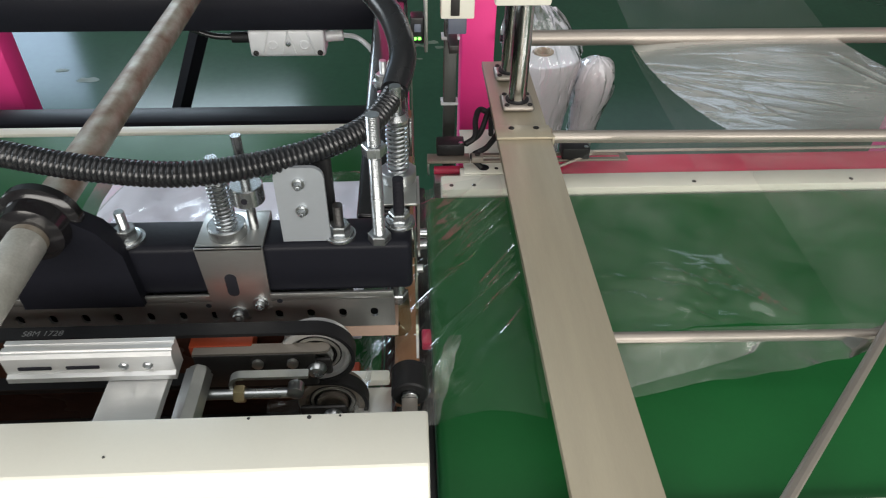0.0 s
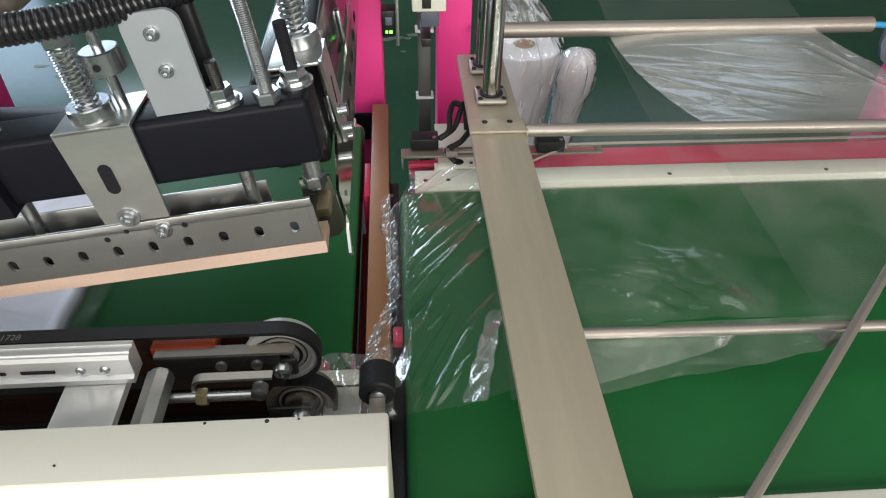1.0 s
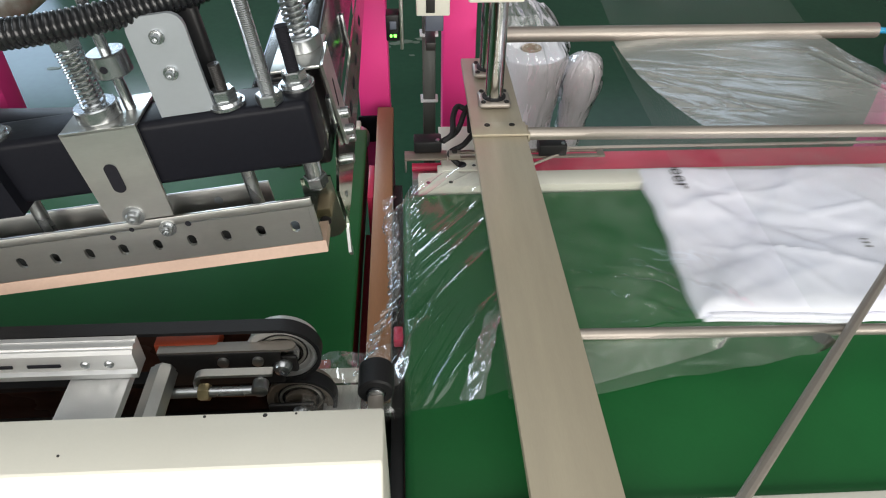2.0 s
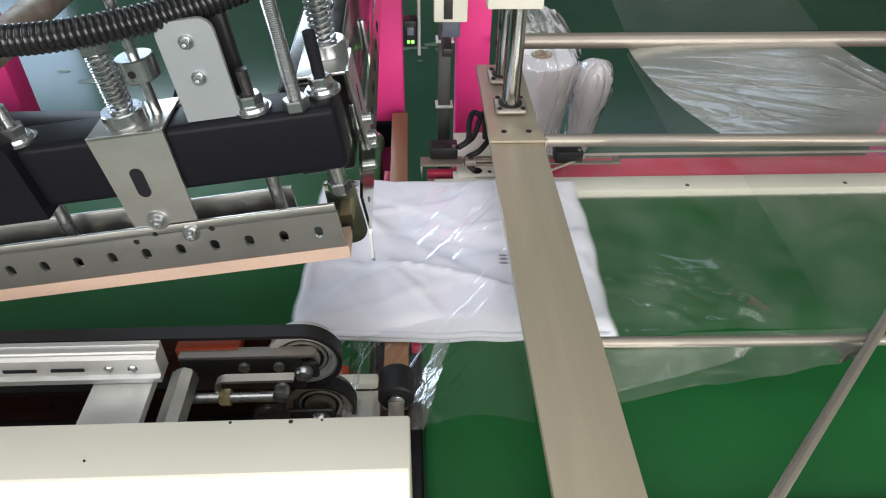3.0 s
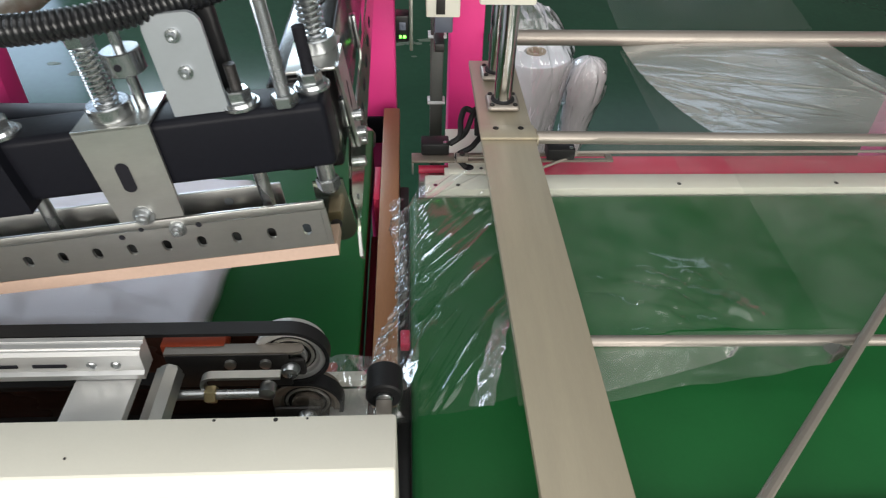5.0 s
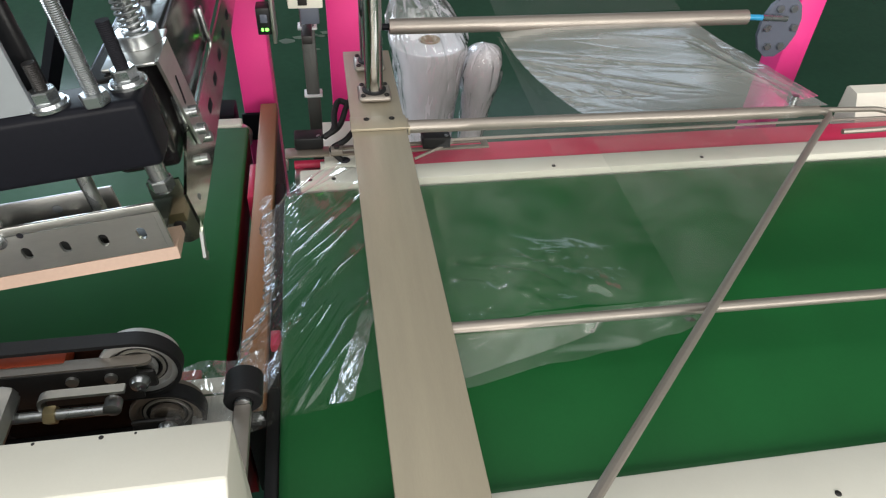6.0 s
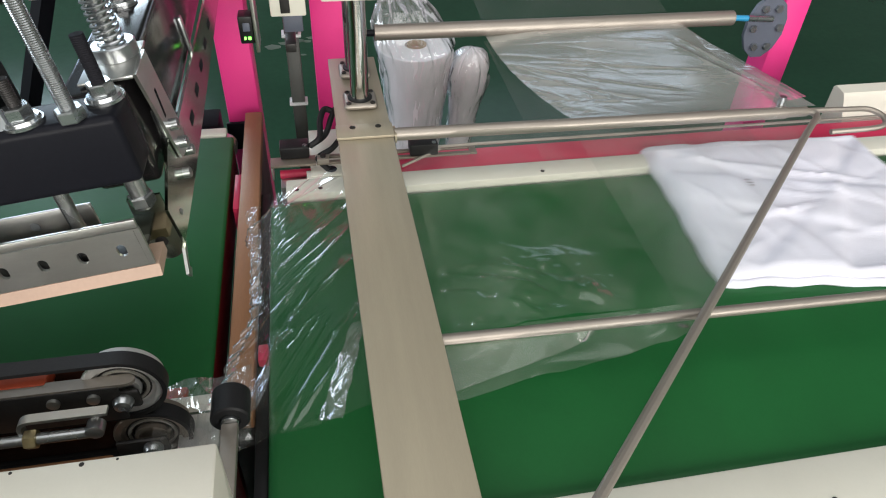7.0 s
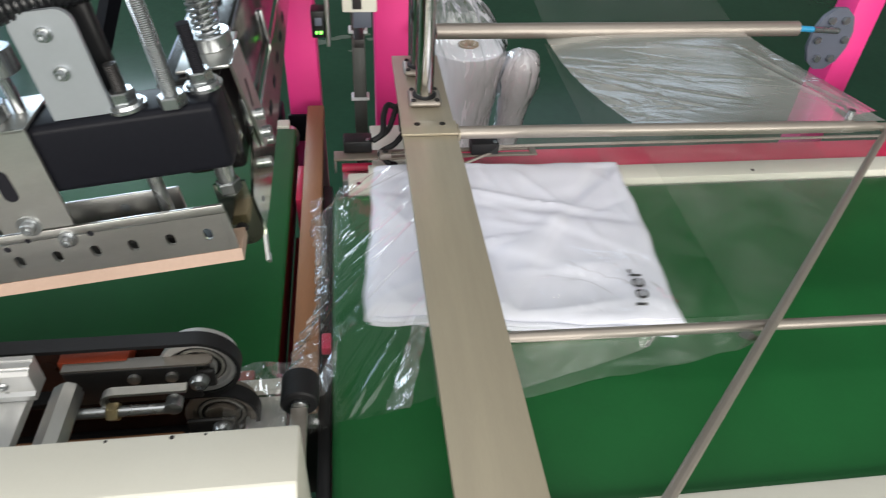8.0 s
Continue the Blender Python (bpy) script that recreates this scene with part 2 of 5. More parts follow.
def slotted_plate(bm, x0, x1, y, z0, z1, cells, hole_w, hole_h, thick):
    """An upright plate along x, with one round-ended slot through each cell."""
    cw = (x1 - x0) / cells
    n = 16
    for c in range(cells):
        cx, cz = x0 + (c + 0.5) * cw, (z0 + z1) / 2
        rings = []
        for yy in (y, y + thick):
            inner, outer = [], []
            for k in range(n):
                a = k * math.tau / n
                u, v = math.cos(a), math.sin(a)
                inner.append(bm.verts.new((cx + u * hole_w / 2, yy, cz + v * hole_w / 2 + math.copysign((hole_h - hole_w) / 2, v))))
                s = 1 / max(abs(u), abs(v))
                outer.append(bm.verts.new((cx + u * s * cw / 2, yy, cz + v * s * (z1 - z0) / 2)))
            rings += [inner, outer]
        i0, o0, i1, o1 = rings
        for k in range(n):
            j = (k + 1) % n
            bm.faces.new((o0[k], o0[j], i0[j], i0[k]))
            bm.faces.new((i1[k], i1[j], o1[j], o1[k]))
            bm.faces.new((i0[k], i0[j], i1[j], i1[k]))
            inside = abs(o0[k].co.x - o0[j].co.x) < 1e-7 and x0 + 1e-4 < o0[k].co.x < x1 - 1e-4
            if not inside:
                bm.faces.new((o0[j], o0[k], o1[k], o1[j]))
    bmesh.ops.remove_doubles(bm, verts=bm.verts[:], dist=1e-5)
    return bm


def mesh_object(name, bm, mat, origin=(0, 0, 0), sharp=35):
    bmesh.ops.recalc_face_normals(bm, faces=bm.faces[:])
    bmesh.ops.translate(bm, verts=bm.verts[:], vec=-Vector(origin))
    for f in bm.faces:
        f.smooth = True
    for e in bm.edges:
        if len(e.link_faces) == 2 and e.calc_face_angle(0) > radians(sharp):
            e.smooth = False
    data = bpy.data.meshes.new(name)
    bm.to_mesh(data)
    bm.free()
    data.materials.append(mat)
    return new(name, data)


def thing(name, at, label, category, group="", kind=""):
    """An empty at the thing's base, which carries its parts."""
    ob = new(name)
    ob.empty_display_size = 0.02
    ob.location = at
    return tagged(ob, label, category, group, kind)


def world_origin(ob):
    at = Vector(ob.location)
    while ob.parent:
        ob = ob.parent
        at += Vector(ob.location)
    return at


def part(name, bm, mat, parent, label="", sharp=35):
    """One mesh under a thing or a part, built at its place in the world."""
    ob = mesh_object(name, bm, mat, world_origin(parent), sharp)
    ob.parent = parent
    if label:
        tagged(ob, label)
    return ob


def solid(name, bm, mat, label, category="", kind="", group="", sharp=35):
    """A thing of one mesh."""
    return tagged(mesh_object(name, bm, mat, (0, 0, 0), sharp), label, category, group, kind)


def B():
    return bmesh.new()


# ---- the hall ----
# Unseen ceiling, with a hole left for the added overhead light.
def ceiling_mesh():
    bm = slab(B(), -6.2, -1.8, -4.2, 9.2, 5, 5.2)
    slab(bm, 2.4, 7.2, -4.2, 9.2, 5, 5.2)
    slab(bm, -1.8, 2.4, 1.0, 9.2, 5, 5.2)
    return slab(bm, -1.8, 2.4, -4.2, -2.2, 5, 5.2)


def hall():
    ground = solid("floor", slab(B(), -6, 7, -4, 9, -0.1, 0), FLOOR, "glossy dark green painted concrete floor", "floor", "structure")
    rnd = random.Random(4)
    for x, y, r in ((-0.09, 3.24, 0.03), (-0.03, 3.28, 0.022), (0.02, 3.3, 0.026), (0.07, 3.29, 0.016), (0.11, 3.33, 0.028), (0.15, 3.27, 0.02), (0.05, 3.14, 0.01), (-1.45, 2.95, 0.03), (-1.6, 3.05, 0.02)):
        pts = [(x + 1.7 * r * rnd.uniform(0.6, 1.1) * math.cos(k * math.tau / 11), y + r * rnd.uniform(0.6, 1.1) * math.sin(k * math.tau / 11), 0.0) for k in range(11)]
        part("scuff", outline_plate(B(), pts, (0, 0, 1), 0.001), SCUFF, ground, "pale worn scuff")
    solid("ceiling", ceiling_mesh(), WALL, "assumed grey hall ceiling, out of view, with an opening for overhead light", "ceiling", "structure")

    # Unseen walls, assumed so that the window light has openings to enter by.
    def wall(name, fixed, lo, hi, along_x, openings):
        bm = B()
        def piece(a0, a1, z0, z1):
            if along_x:
                slab(bm, a0, a1, fixed, fixed + 0.2, z0, z1)
            else:
                slab(bm, fixed, fixed + 0.2, a0, a1, z0, z1)
        at = lo
        for a, b, low, high in openings or ():
            piece(at, a, 0, 5), piece(a, b, 0, low), piece(a, b, high, 5)
            at = b
        piece(at, hi, 0, 5)
        return solid(name, bm, WALL, "assumed grey hall wall, out of view, with openings for window light" if openings else "assumed grey hall wall, out of view", "wall", "structure")
    wall("wall_north", 9.0, -6, 7, True, ((-5.9, -4.5, 1.8, 3.4), (-4.2, -1.6, 3.3, 4.7), (1.7, 5.1, 3.45, 4.55)))
    wall("wall_south", -4.2, -6, 7, True, ((-3, 5, 1.4, 3.6),))
    wall("wall_west", -6.2, -4.2, 9.2, False, ((-0.5, 3.5, 1.8, 3.6),))
    wall("wall_east", 7.0, -4.2, 9.2, False, None)


# ---- infeed conveyor ----
def infeed():
    c = thing("infeed_conveyor", (0.9, 0.55, 0), "infeed belt conveyor with green belt and cream side rails", "conveyor")
    bm = slab(B(), 0.0205, 2.6, 0.325, 0.795, 0.842, 0.868, 0.01, 4)
    part("belt", bm, BELT, c, "smooth dark green conveyor belt")
    part("side_rail", slab(B(), 0.042, 2.6, 0.796, 0.832, 0.78, 0.876, 0.003), CREAM, c, "cream painted side rail")
    part("side_rail", slab(B(), 0.06, 2.6, 0.24, 0.328, 0.78, 0.876, 0.003), CREAM, c, "cream painted side rail")
    part("frame_rail", slab(B(), 0.13, 2.6, 0.834, 0.885, 0.79, 0.872, 0.003), RED, c, "red painted frame rail")
    for x in (0.6, 2.3):
        for y in (0.29, 0.81):
            part("leg", slab(B(), x, x + 0.06, y - 0.03, y + 0.03, 0, 0.8, 0.003), PINK, c)
    for x, y in ((0.056, 0.806), (0.087, 0.806), (0.395, 0.806), (0.62, 0.806), (0.75, 0.3), (0.5, 0.285)):
        part("screw", lathe(B(), (x, y, 0.8755), (0, 0, 1), [(0.003, 0), (0.003, 0.001), (0.002, 0.0016)], 12), DARK, c)
    part("corner_plate", slab(B(), 0.034, 0.128, 0.834, 0.875, 0.82, 0.862, 0.002), STEEL, c, "bare steel corner plate")
    part("cross_tube", rod(B(), (0.034, 0.86, 0.866), (0.08, 0.86, 0.866), 0.006, 14), RED, c, "red painted cross tube")
    deck = part("deck_plate", slab(B(), 0.076, 0.18, 0.834, 0.955, 0.8725, 0.877, 0.001), CREAM, c, "cream painted corner plate")
    part("cable_hole", lathe(B(), (0.104, 0.848, 0.8768), (0, 0, 1), [(0.008, 0), (0.0075, 0.0006)], 20), INK, deck)
    part("screw", lathe(B(), (0.122, 0.845, 0.8768), (0, 0, 1), [(0.0028, 0), (0.0026, 0.0008)], 12), DARK, deck)
    # end plate between the two belts
    part("end_plate", slab(B(), 0.0065, 0.0195, 0.3, 0.84, 0.74, 0.85, 0.002), PLASTIC, c, "black end plate")
    part("end_block", slab(B(), 0.009, 0.0195, 0.53, 0.552, 0.8505, 0.862, 0.002), RED, c, "red end block")
    return c


# ---- outfeed conveyor under the jaw ----
def outfeed():
    c = thing("outfeed_conveyor", (-0.8, 0.7, 0), "outfeed belt conveyor with wide green belt", "conveyor")
    part("belt", slab(B(), -2.2, -0.034, 0.47, 0.972, 0.857, 0.866, 0.0042, 4), BELT, c, "smooth dark green conveyor belt")
    # End bar takes the shaded red, since little light reaches below the belt.
    part("end_bar", slab(B(), -0.07, -0.036, 0.472, 0.97, 0.79, 0.8565, 0.004), RED_SHADED, c, "red end bar in a shaded tone")
    part("roller_end", rod(B(), (-0.05, 0.972, 0.843), (-0.05, 0.99, 0.843), 0.018), STEEL, c)
    part("side_rail", slab(B(), -2.2, -0.045, 0.975, 0.995, 0.8, 0.868, 0.002), CREAM, c, "cream painted edge rail")
    part("frame_rail", slab(B(), -2.2, -0.06, 1.02, 1.07, 0.81, 0.86, 0.002), BLACK, c, "black square tube rail")
    for x in (-2.0, -0.75):
        part("leg", slab(B(), x, x + 0.05, 1.02, 1.07, 0, 0.81, 0.004), BLACK, c)
        part("leg", slab(B(), x, x + 0.05, 0.42, 0.47, 0, 0.8, 0.004), BLACK, c)
    part("lower_pad", slab(B(), -1.2, -0.055, 0.472, 0.5, 0.85, 0.871, 0.002), ORANGE, c, "orange silicone lower sealing pad")
    return c


def side_pad():
    p = thing("sealing_pad_bar", (0.003, 0.75, 0), "brown lower sealing bar standing between the two belts", "sealing bar")
    part("pad", slab(B(), -0.02, 0.006, 0.46, 1.045, 0.845, 0.864, 0.002), BROWN, p, "brown fibre sealing pad")
    part("holder", slab(B(), -0.018, 0.004, 0.46, 1.04, 0.7, 0.844, 0.002), DARK, p)
    # Near length in the shaded red, far end in the plain red.
    part("side_strip", slab(B(), -0.034, -0.0205, 0.46, 0.79, 0.7, 0.8, 0.001), RED_SHADED, p)
    part("side_strip", slab(B(), -0.029, -0.0205, 0.8, 0.88, 0.7, 0.858, 0.001), RED, p)
    part("foot", slab(B(), -0.03, 0.02, 0.6, 0.7, 0, 0.7, 0.002), DARK, p)
    return p


# ---- pink machine frame ----
def posts():
    a = thing("machine_frame_post", (-0.03, 1.11, 0), "pink powder-coated upright frame post", "post", "pink frame posts")
    part("post", slab(B(), -0.052, 0.0, 1.08, 1.14, 0, 1.25, 0.004), PINK, a)
    part("collar", slab(B(), -0.056, -0.002, 1.072, 1.079, 0.78, 0.83, 0.002), BLACK, a)
    b = thing("machine_frame_post", (0.12, 1.23, 0), "pink powder-coated upright frame post", "post", "pink frame posts")
    part("post", slab(B(), 0.095, 0.155, 1.2, 1.26, 0, 1.25, 0.004), PINK, b)
    part("foot_plate", slab(B(), 0.07, 0.18, 1.18, 1.28, 0, 0.012, 0.002), PINK, b)
    d = thing("machine_frame_post", (1.02, 1.23, 0), "pink powder-coated upright frame post with a grey flange", "post", "pink frame posts")
    part("post", slab(B(), 0.99, 1.045, 1.2, 1.26, 0, 1.25, 0.004), PINK, d)
    ring = [(0.958 + 0.042 * math.cos(k * math.tau / 12 + 0.26), 1.192, 0.9 + 0.062 * math.sin(k * math.tau / 12 + 0.26)) for k in range(12)]
    plate = part("flange_plate", outline_plate(B(), ring, (0, 1, 0), 0.008), GREYCAST, d, "grey painted flange plate")
    for k in range(6):
        t = k * math.tau / 6
        part("bolt", hexagon(B(), (0.958 + 0.028 * math.cos(t), 1.192, 0.9 + 0.043 * math.sin(t)), (0, -1, 0), 0.013, 0.007), ZINC, plate)
    e = thing("machine_frame_post", (-0.8, 1.33, 0), "pink powder-coated upright frame leg", "post", "pink frame posts")
    part("post", slab(B(), -0.86, -0.77, 1.3, 1.36, 0, 1.0, 0.004), PINK, e)
    g = thing("rear_leg", (-0.83, 1.62, 0), "black painted slanted rear strut on the floor", "strut")
    bm = rod(B(), (-0.83, 1.62, 0.0), (-0.45, 1.62, 0.86), 0.022, 4)
    part("strut", bm, BLACK, g)
    part("foot", slab(B(), -0.9, -0.77, 1.57, 1.67, 0, 0.02, 0.003), BLACK, g)


# ---- film inverting head ----
def cross_bar():
    c = thing("cross_bar", (0.15, 0.6, 0.94), "long flat anodised aluminium bar across the belt", "bar")
    part("bar", slab(B(), 0.115, 0.185, 0.02, 1.038, 0.941, 0.95, 0.0008), ANODISED, c)
    cl = part("clamp_plate", slab(B(), 0.1135, 0.1865, 0.8, 0.832, 0.9505, 0.954, 0.0006), ANODISED, c)
    part("rod_socket", slab(B(), 0.1868, 0.19, 0.802, 0.826, 0.94, 0.9525, 0.001), ANODISED, c)
    for x in (0.135, 0.168):
        part("screw", lathe(B(), (x, 0.824, 0.954), (0, 0, 1), [(0.004, 0), (0.004, 0.0006), (0.0022, 0.0007), (0.0018, -0.001)], 12), DARK, cl)
    for y in (0.893, 0.985):
        f = part("flange", slab(B(), 0.1285, 0.1735, y - 0.022, y + 0.022, 0.951, 0.9595, 0.005, 3), ROD, c, "square steel bearing flange")
        part("seal_ring", lathe(B(), (0.151, y, 0.959), (0, 0, 1), [(0.0165, 0), (0.0165, 0.0022), (0.0135, 0.003)], 24), RUBBER, f)
        for dx in (-0.016, 0.016):
            for dy in (-0.016, 0.016):
                part("bolt", lathe(B(), (0.151 + dx, y + dy, 0.959), (0, 0, 1), [(0.0036, 0), (0.0036, 0.0018), (0.002, 0.002), (0.0018, 0.0004)], 10), DARK, f)
        part("guide_shaft", rod(B(), (0.151, y, 0.9505), (0.151, y, 1.5), 0.0125, 32), CHROME, c, "polished ground guide shaft")
    part("head_block", slab(B(), 0.108, 0.178, 0.86, 1.02, 1.103, 1.15, 0.003), CREAM, c, "cream painted head block")
    return c


def film_guide():
    g = thing("film_guide_frame", (0.5, 0.8, 0.94), "bent steel rod frame that turns the film", "film guide")
    part("upper_rod", rod(B(), (0.188, 0.814, 0.946), (0.742, 0.803, 0.946), 0.0085, 20), ROD, g)
    part("end_socket", rod(B(), (0.738, 0.803, 0.946), (0.775, 0.803, 0.946), 0.0072, 16), ROD, g)
    line = smooth_path([(0.772, 0.803, 0.946), (0.785, 0.8, 0.945), (0.783, 0.787, 0.943), (0.74, 0.747, 0.942), (0.52, 0.529, 0.942), (0.3, 0.313, 0.942), (0.1, 0.117, 0.942)], 10)
    part("diagonal_rod", sweep(B(), line, 0.005, 10), ROD, g)
    line = smooth_path([(0.775, 0.803, 0.947), (0.83, 0.8, 0.947), (0.872, 0.797, 0.946), (0.886, 0.78, 0.942), (0.872, 0.765, 0.936), (0.8, 0.77, 0.93)], 8)
    part("hook", sweep(B(), line, 0.004, 8), ROD, g)
    part("stop_pin", rod(B(), (0.736, 0.81, 0.95), (0.736, 0.81, 0.968), 0.005, 12), ZINC, g)
    r = thing("lower_film_rod", (0.5, 0.466, 0.93), "slim round steel rod below the cross bar", "rod")
    part("rod", rod(B(), (0.15, 0.4665, 0.934), (1.6, 0.44, 0.934), 0.0055, 16), ROD, r)
    part("bracket", slab(B(), 0.14, 0.16, 0.453, 0.479, 0.928, 0.9405, 0.001), ROD, r)
    b = thing("film_roller", (0.53, 1.174, 0.93), "satin aluminium idler roller for the film web", "roller")
    part("tube", rod(B(), (0.2, 1.174, 0.93), (0.868, 1.174, 0.93), 0.0135, 24), ROD, b)
    part("journal", rod(B(), (0.16, 1.174, 0.93), (0.2, 1.174, 0.93), 0.006, 12), BLACK, b)
    part("coupling", rod(B(), (0.869, 1.174, 0.93), (0.9, 1.174, 0.928), 0.0055, 12), BLUE, b, "blue plastic coupling")
    part("stub", rod(B(), (0.9, 1.174, 0.928), (0.96, 1.185, 0.92), 0.006, 12), ZINC, b)
    w = thing("thin_guide_wire", (0.5, 0.855, 0.9), "thin steel guide wire along the belt edge", "wire")
    part("wire", sweep(B(), smooth_path([(0.2, 0.83, 0.885), (0.255, 0.845, 0.899), (0.27, 0.85, 0.9), (0.6, 0.85, 0.9), (1.6, 0.85, 0.9)], 6), 0.0022, 8), ROD, w)


def sensor_rail():
    s = thing("sensor_rail", (0.17, 0.86, 0.88), "slotted steel strip with two black sensor blocks", "sensor mount")
    part("tine", slab(B(), 0.085, 0.298, 0.8405, 0.8475, 0.889, 0.8925, 0.0008), TINE, s)
    part("tine", slab(B(), 0.085, 0.298, 0.8555, 0.8625, 0.889, 0.8925, 0.0008), TINE, s)
    part("end_plate", slab(B(), 0.024, 0.084, 0.8405, 0.8625, 0.889, 0.8925, 0.0008), TINE, s)
    part("end_lip", slab(B(), 0.024, 0.0265, 0.8405, 0.8625, 0.87, 0.8885, 0.0006), STEEL, s)
    part("end_plate", slab(B(), 0.2982, 0.308, 0.8405, 0.8625, 0.889, 0.8925, 0.0008), TINE, s)
    part("clamp_block", slab(B(), 0.086, 0.102, 0.838, 0.852, 0.8925, 0.9, 0.001), ROD, s)
    part("clamp_screw", lathe(B(), (0.094, 0.845, 0.9), (0, 0, 1), [(0.004, 0), (0.004, 0.003), (0.002, 0.0035)], 12), DARK, s)
    for x, y in ((0.057, 0.8535), (0.232, 0.839)):
        k = part("sensor_block", slab(B(), x - 0.0195, x + 0.0195, y, y + 0.0255, 0.8935, 0.911, 0.002), PLASTIC, s, "black plastic sensor block")
        part("screw", lathe(B(), (x + 0.014, y + 0.005, 0.911), (0, 0, 1), [(0.003, 0), (0.003, 0.0015)], 10), ZINC, k)
    part("standoff", slab(B(), 0.07, 0.1, 0.83, 0.85, 0.845, 0.876, 0.001), CREAM, s)
    c = thing("sensor_cable", (0.1, 0.88, 0.9), "black sensor cables looped behind the bar", "cable")
    part("cable", sweep(B(), smooth_path([(0.078, 0.862, 0.907), (0.092, 0.87, 0.915), (0.095, 0.9, 0.925), (0.105, 0.92, 0.93), (0.13, 0.9, 0.915), (0.11, 0.86, 0.905), (0.088, 0.85, 0.895), (0.1, 0.84, 0.882)], 8), 0.0042, 8), RUBBER, c)
    part("cable", sweep(B(), smooth_path([(0.078, 0.866, 0.905), (0.1, 0.885, 0.91), (0.112, 0.91, 0.925), (0.12, 0.93, 0.92), (0.125, 0.94, 0.85)], 8), 0.004, 8), RUBBER, c)
    return s


def uprights():
    u = thing("cable_mast", (0.07, 1.05, 0), "slim dark cable mast with pale ties", "cable mast")
    part("mast", slab(B(), 0.055, 0.075, 1.03, 1.045, 0.0, 1.02, 0.002), SMOKE, u)
    for z in (0.88, 0.99):
        part("tie", slab(B(), 0.051, 0.079, 1.026, 1.049, z, z + 0.004, 0.001), WHITEBOX, u)
    part("connector", slab(B(), 0.058, 0.084, 0.975, 0.99, 1.02, 1.045, 0.002), GREYCAST, u)
    part("profile", slab(B(), 0.045, 0.09, 0.93, 0.955, 1.06, 1.1, 0.002), CREAM, u, "pale slotted profile bracket")
    part("profile_slot", slab(B(), 0.058, 0.07, 0.928, 0.9295, 1.065, 1.095, 0.0005), DARK, u)
    part("arm", slab(B(), 0.058, 0.072, 0.955, 1.04, 1.0, 1.012, 0.001), DARK, u)
    s = thing("photo_sensor", (0.02, 0.93, 1.0), "small black photo sensor with lit green display", "sensor")
    bd = part("housing", slab(B(), 0.004, 0.022, 0.92, 0.945, 1.03, 1.066, 0.002), PLASTIC, s)
    part("led", slab(B(), 0.014, 0.018, 0.9185, 0.92, 1.036, 1.040, 0.0005), LED_GREEN, bd)
    part("led", slab(B(), 0.009, 0.012, 0.9185, 0.92, 1.036, 1.040, 0.0005), LED_GREEN, bd)
    part("lens", slab(B(), 0.009, 0.018, 0.9185, 0.92, 1.047, 1.058, 0.001), GREYCAST, bd)
    part("bracket", slab(B(), 0.0225, 0.027, 0.915, 0.955, 1.02, 1.15, 0.001), STEEL, s)


def crumpled_skin(bm, rings_at, seed, crumple, n=96):
    """A wrapper of rings (x, y, z, radius), creased along and across."""
    rings = []
    for x, y, z, r in rings_at:
        ring = []
        for a in range(n):
            t = a * math.tau / n
            w = noise.noise((3.2 * math.cos(t) + seed, 3.2 * math.sin(t), z * 14)) + 0.6 * noise.noise((9 * math.cos(t), 9 * math.sin(t) + seed, z * 30 + x))
            ridge = abs(noise.noise((6 * math.cos(t) + z * 9, 6 * math.sin(t) - z * 7, seed)))
            k = r * (1 + crumple * (w - 1.1 * ridge))
            ring.append(bm.verts.new((x + k * math.cos(t), y + k * math.sin(t), z + crumple * 0.04 * w)))
        rings.append(ring)
    for p, q in zip(rings, rings[1:]):
        for a in range(n):
            bm.faces.new((p[a], p[(a + 1) % n], q[(a + 1) % n], q[a]))
    return rings


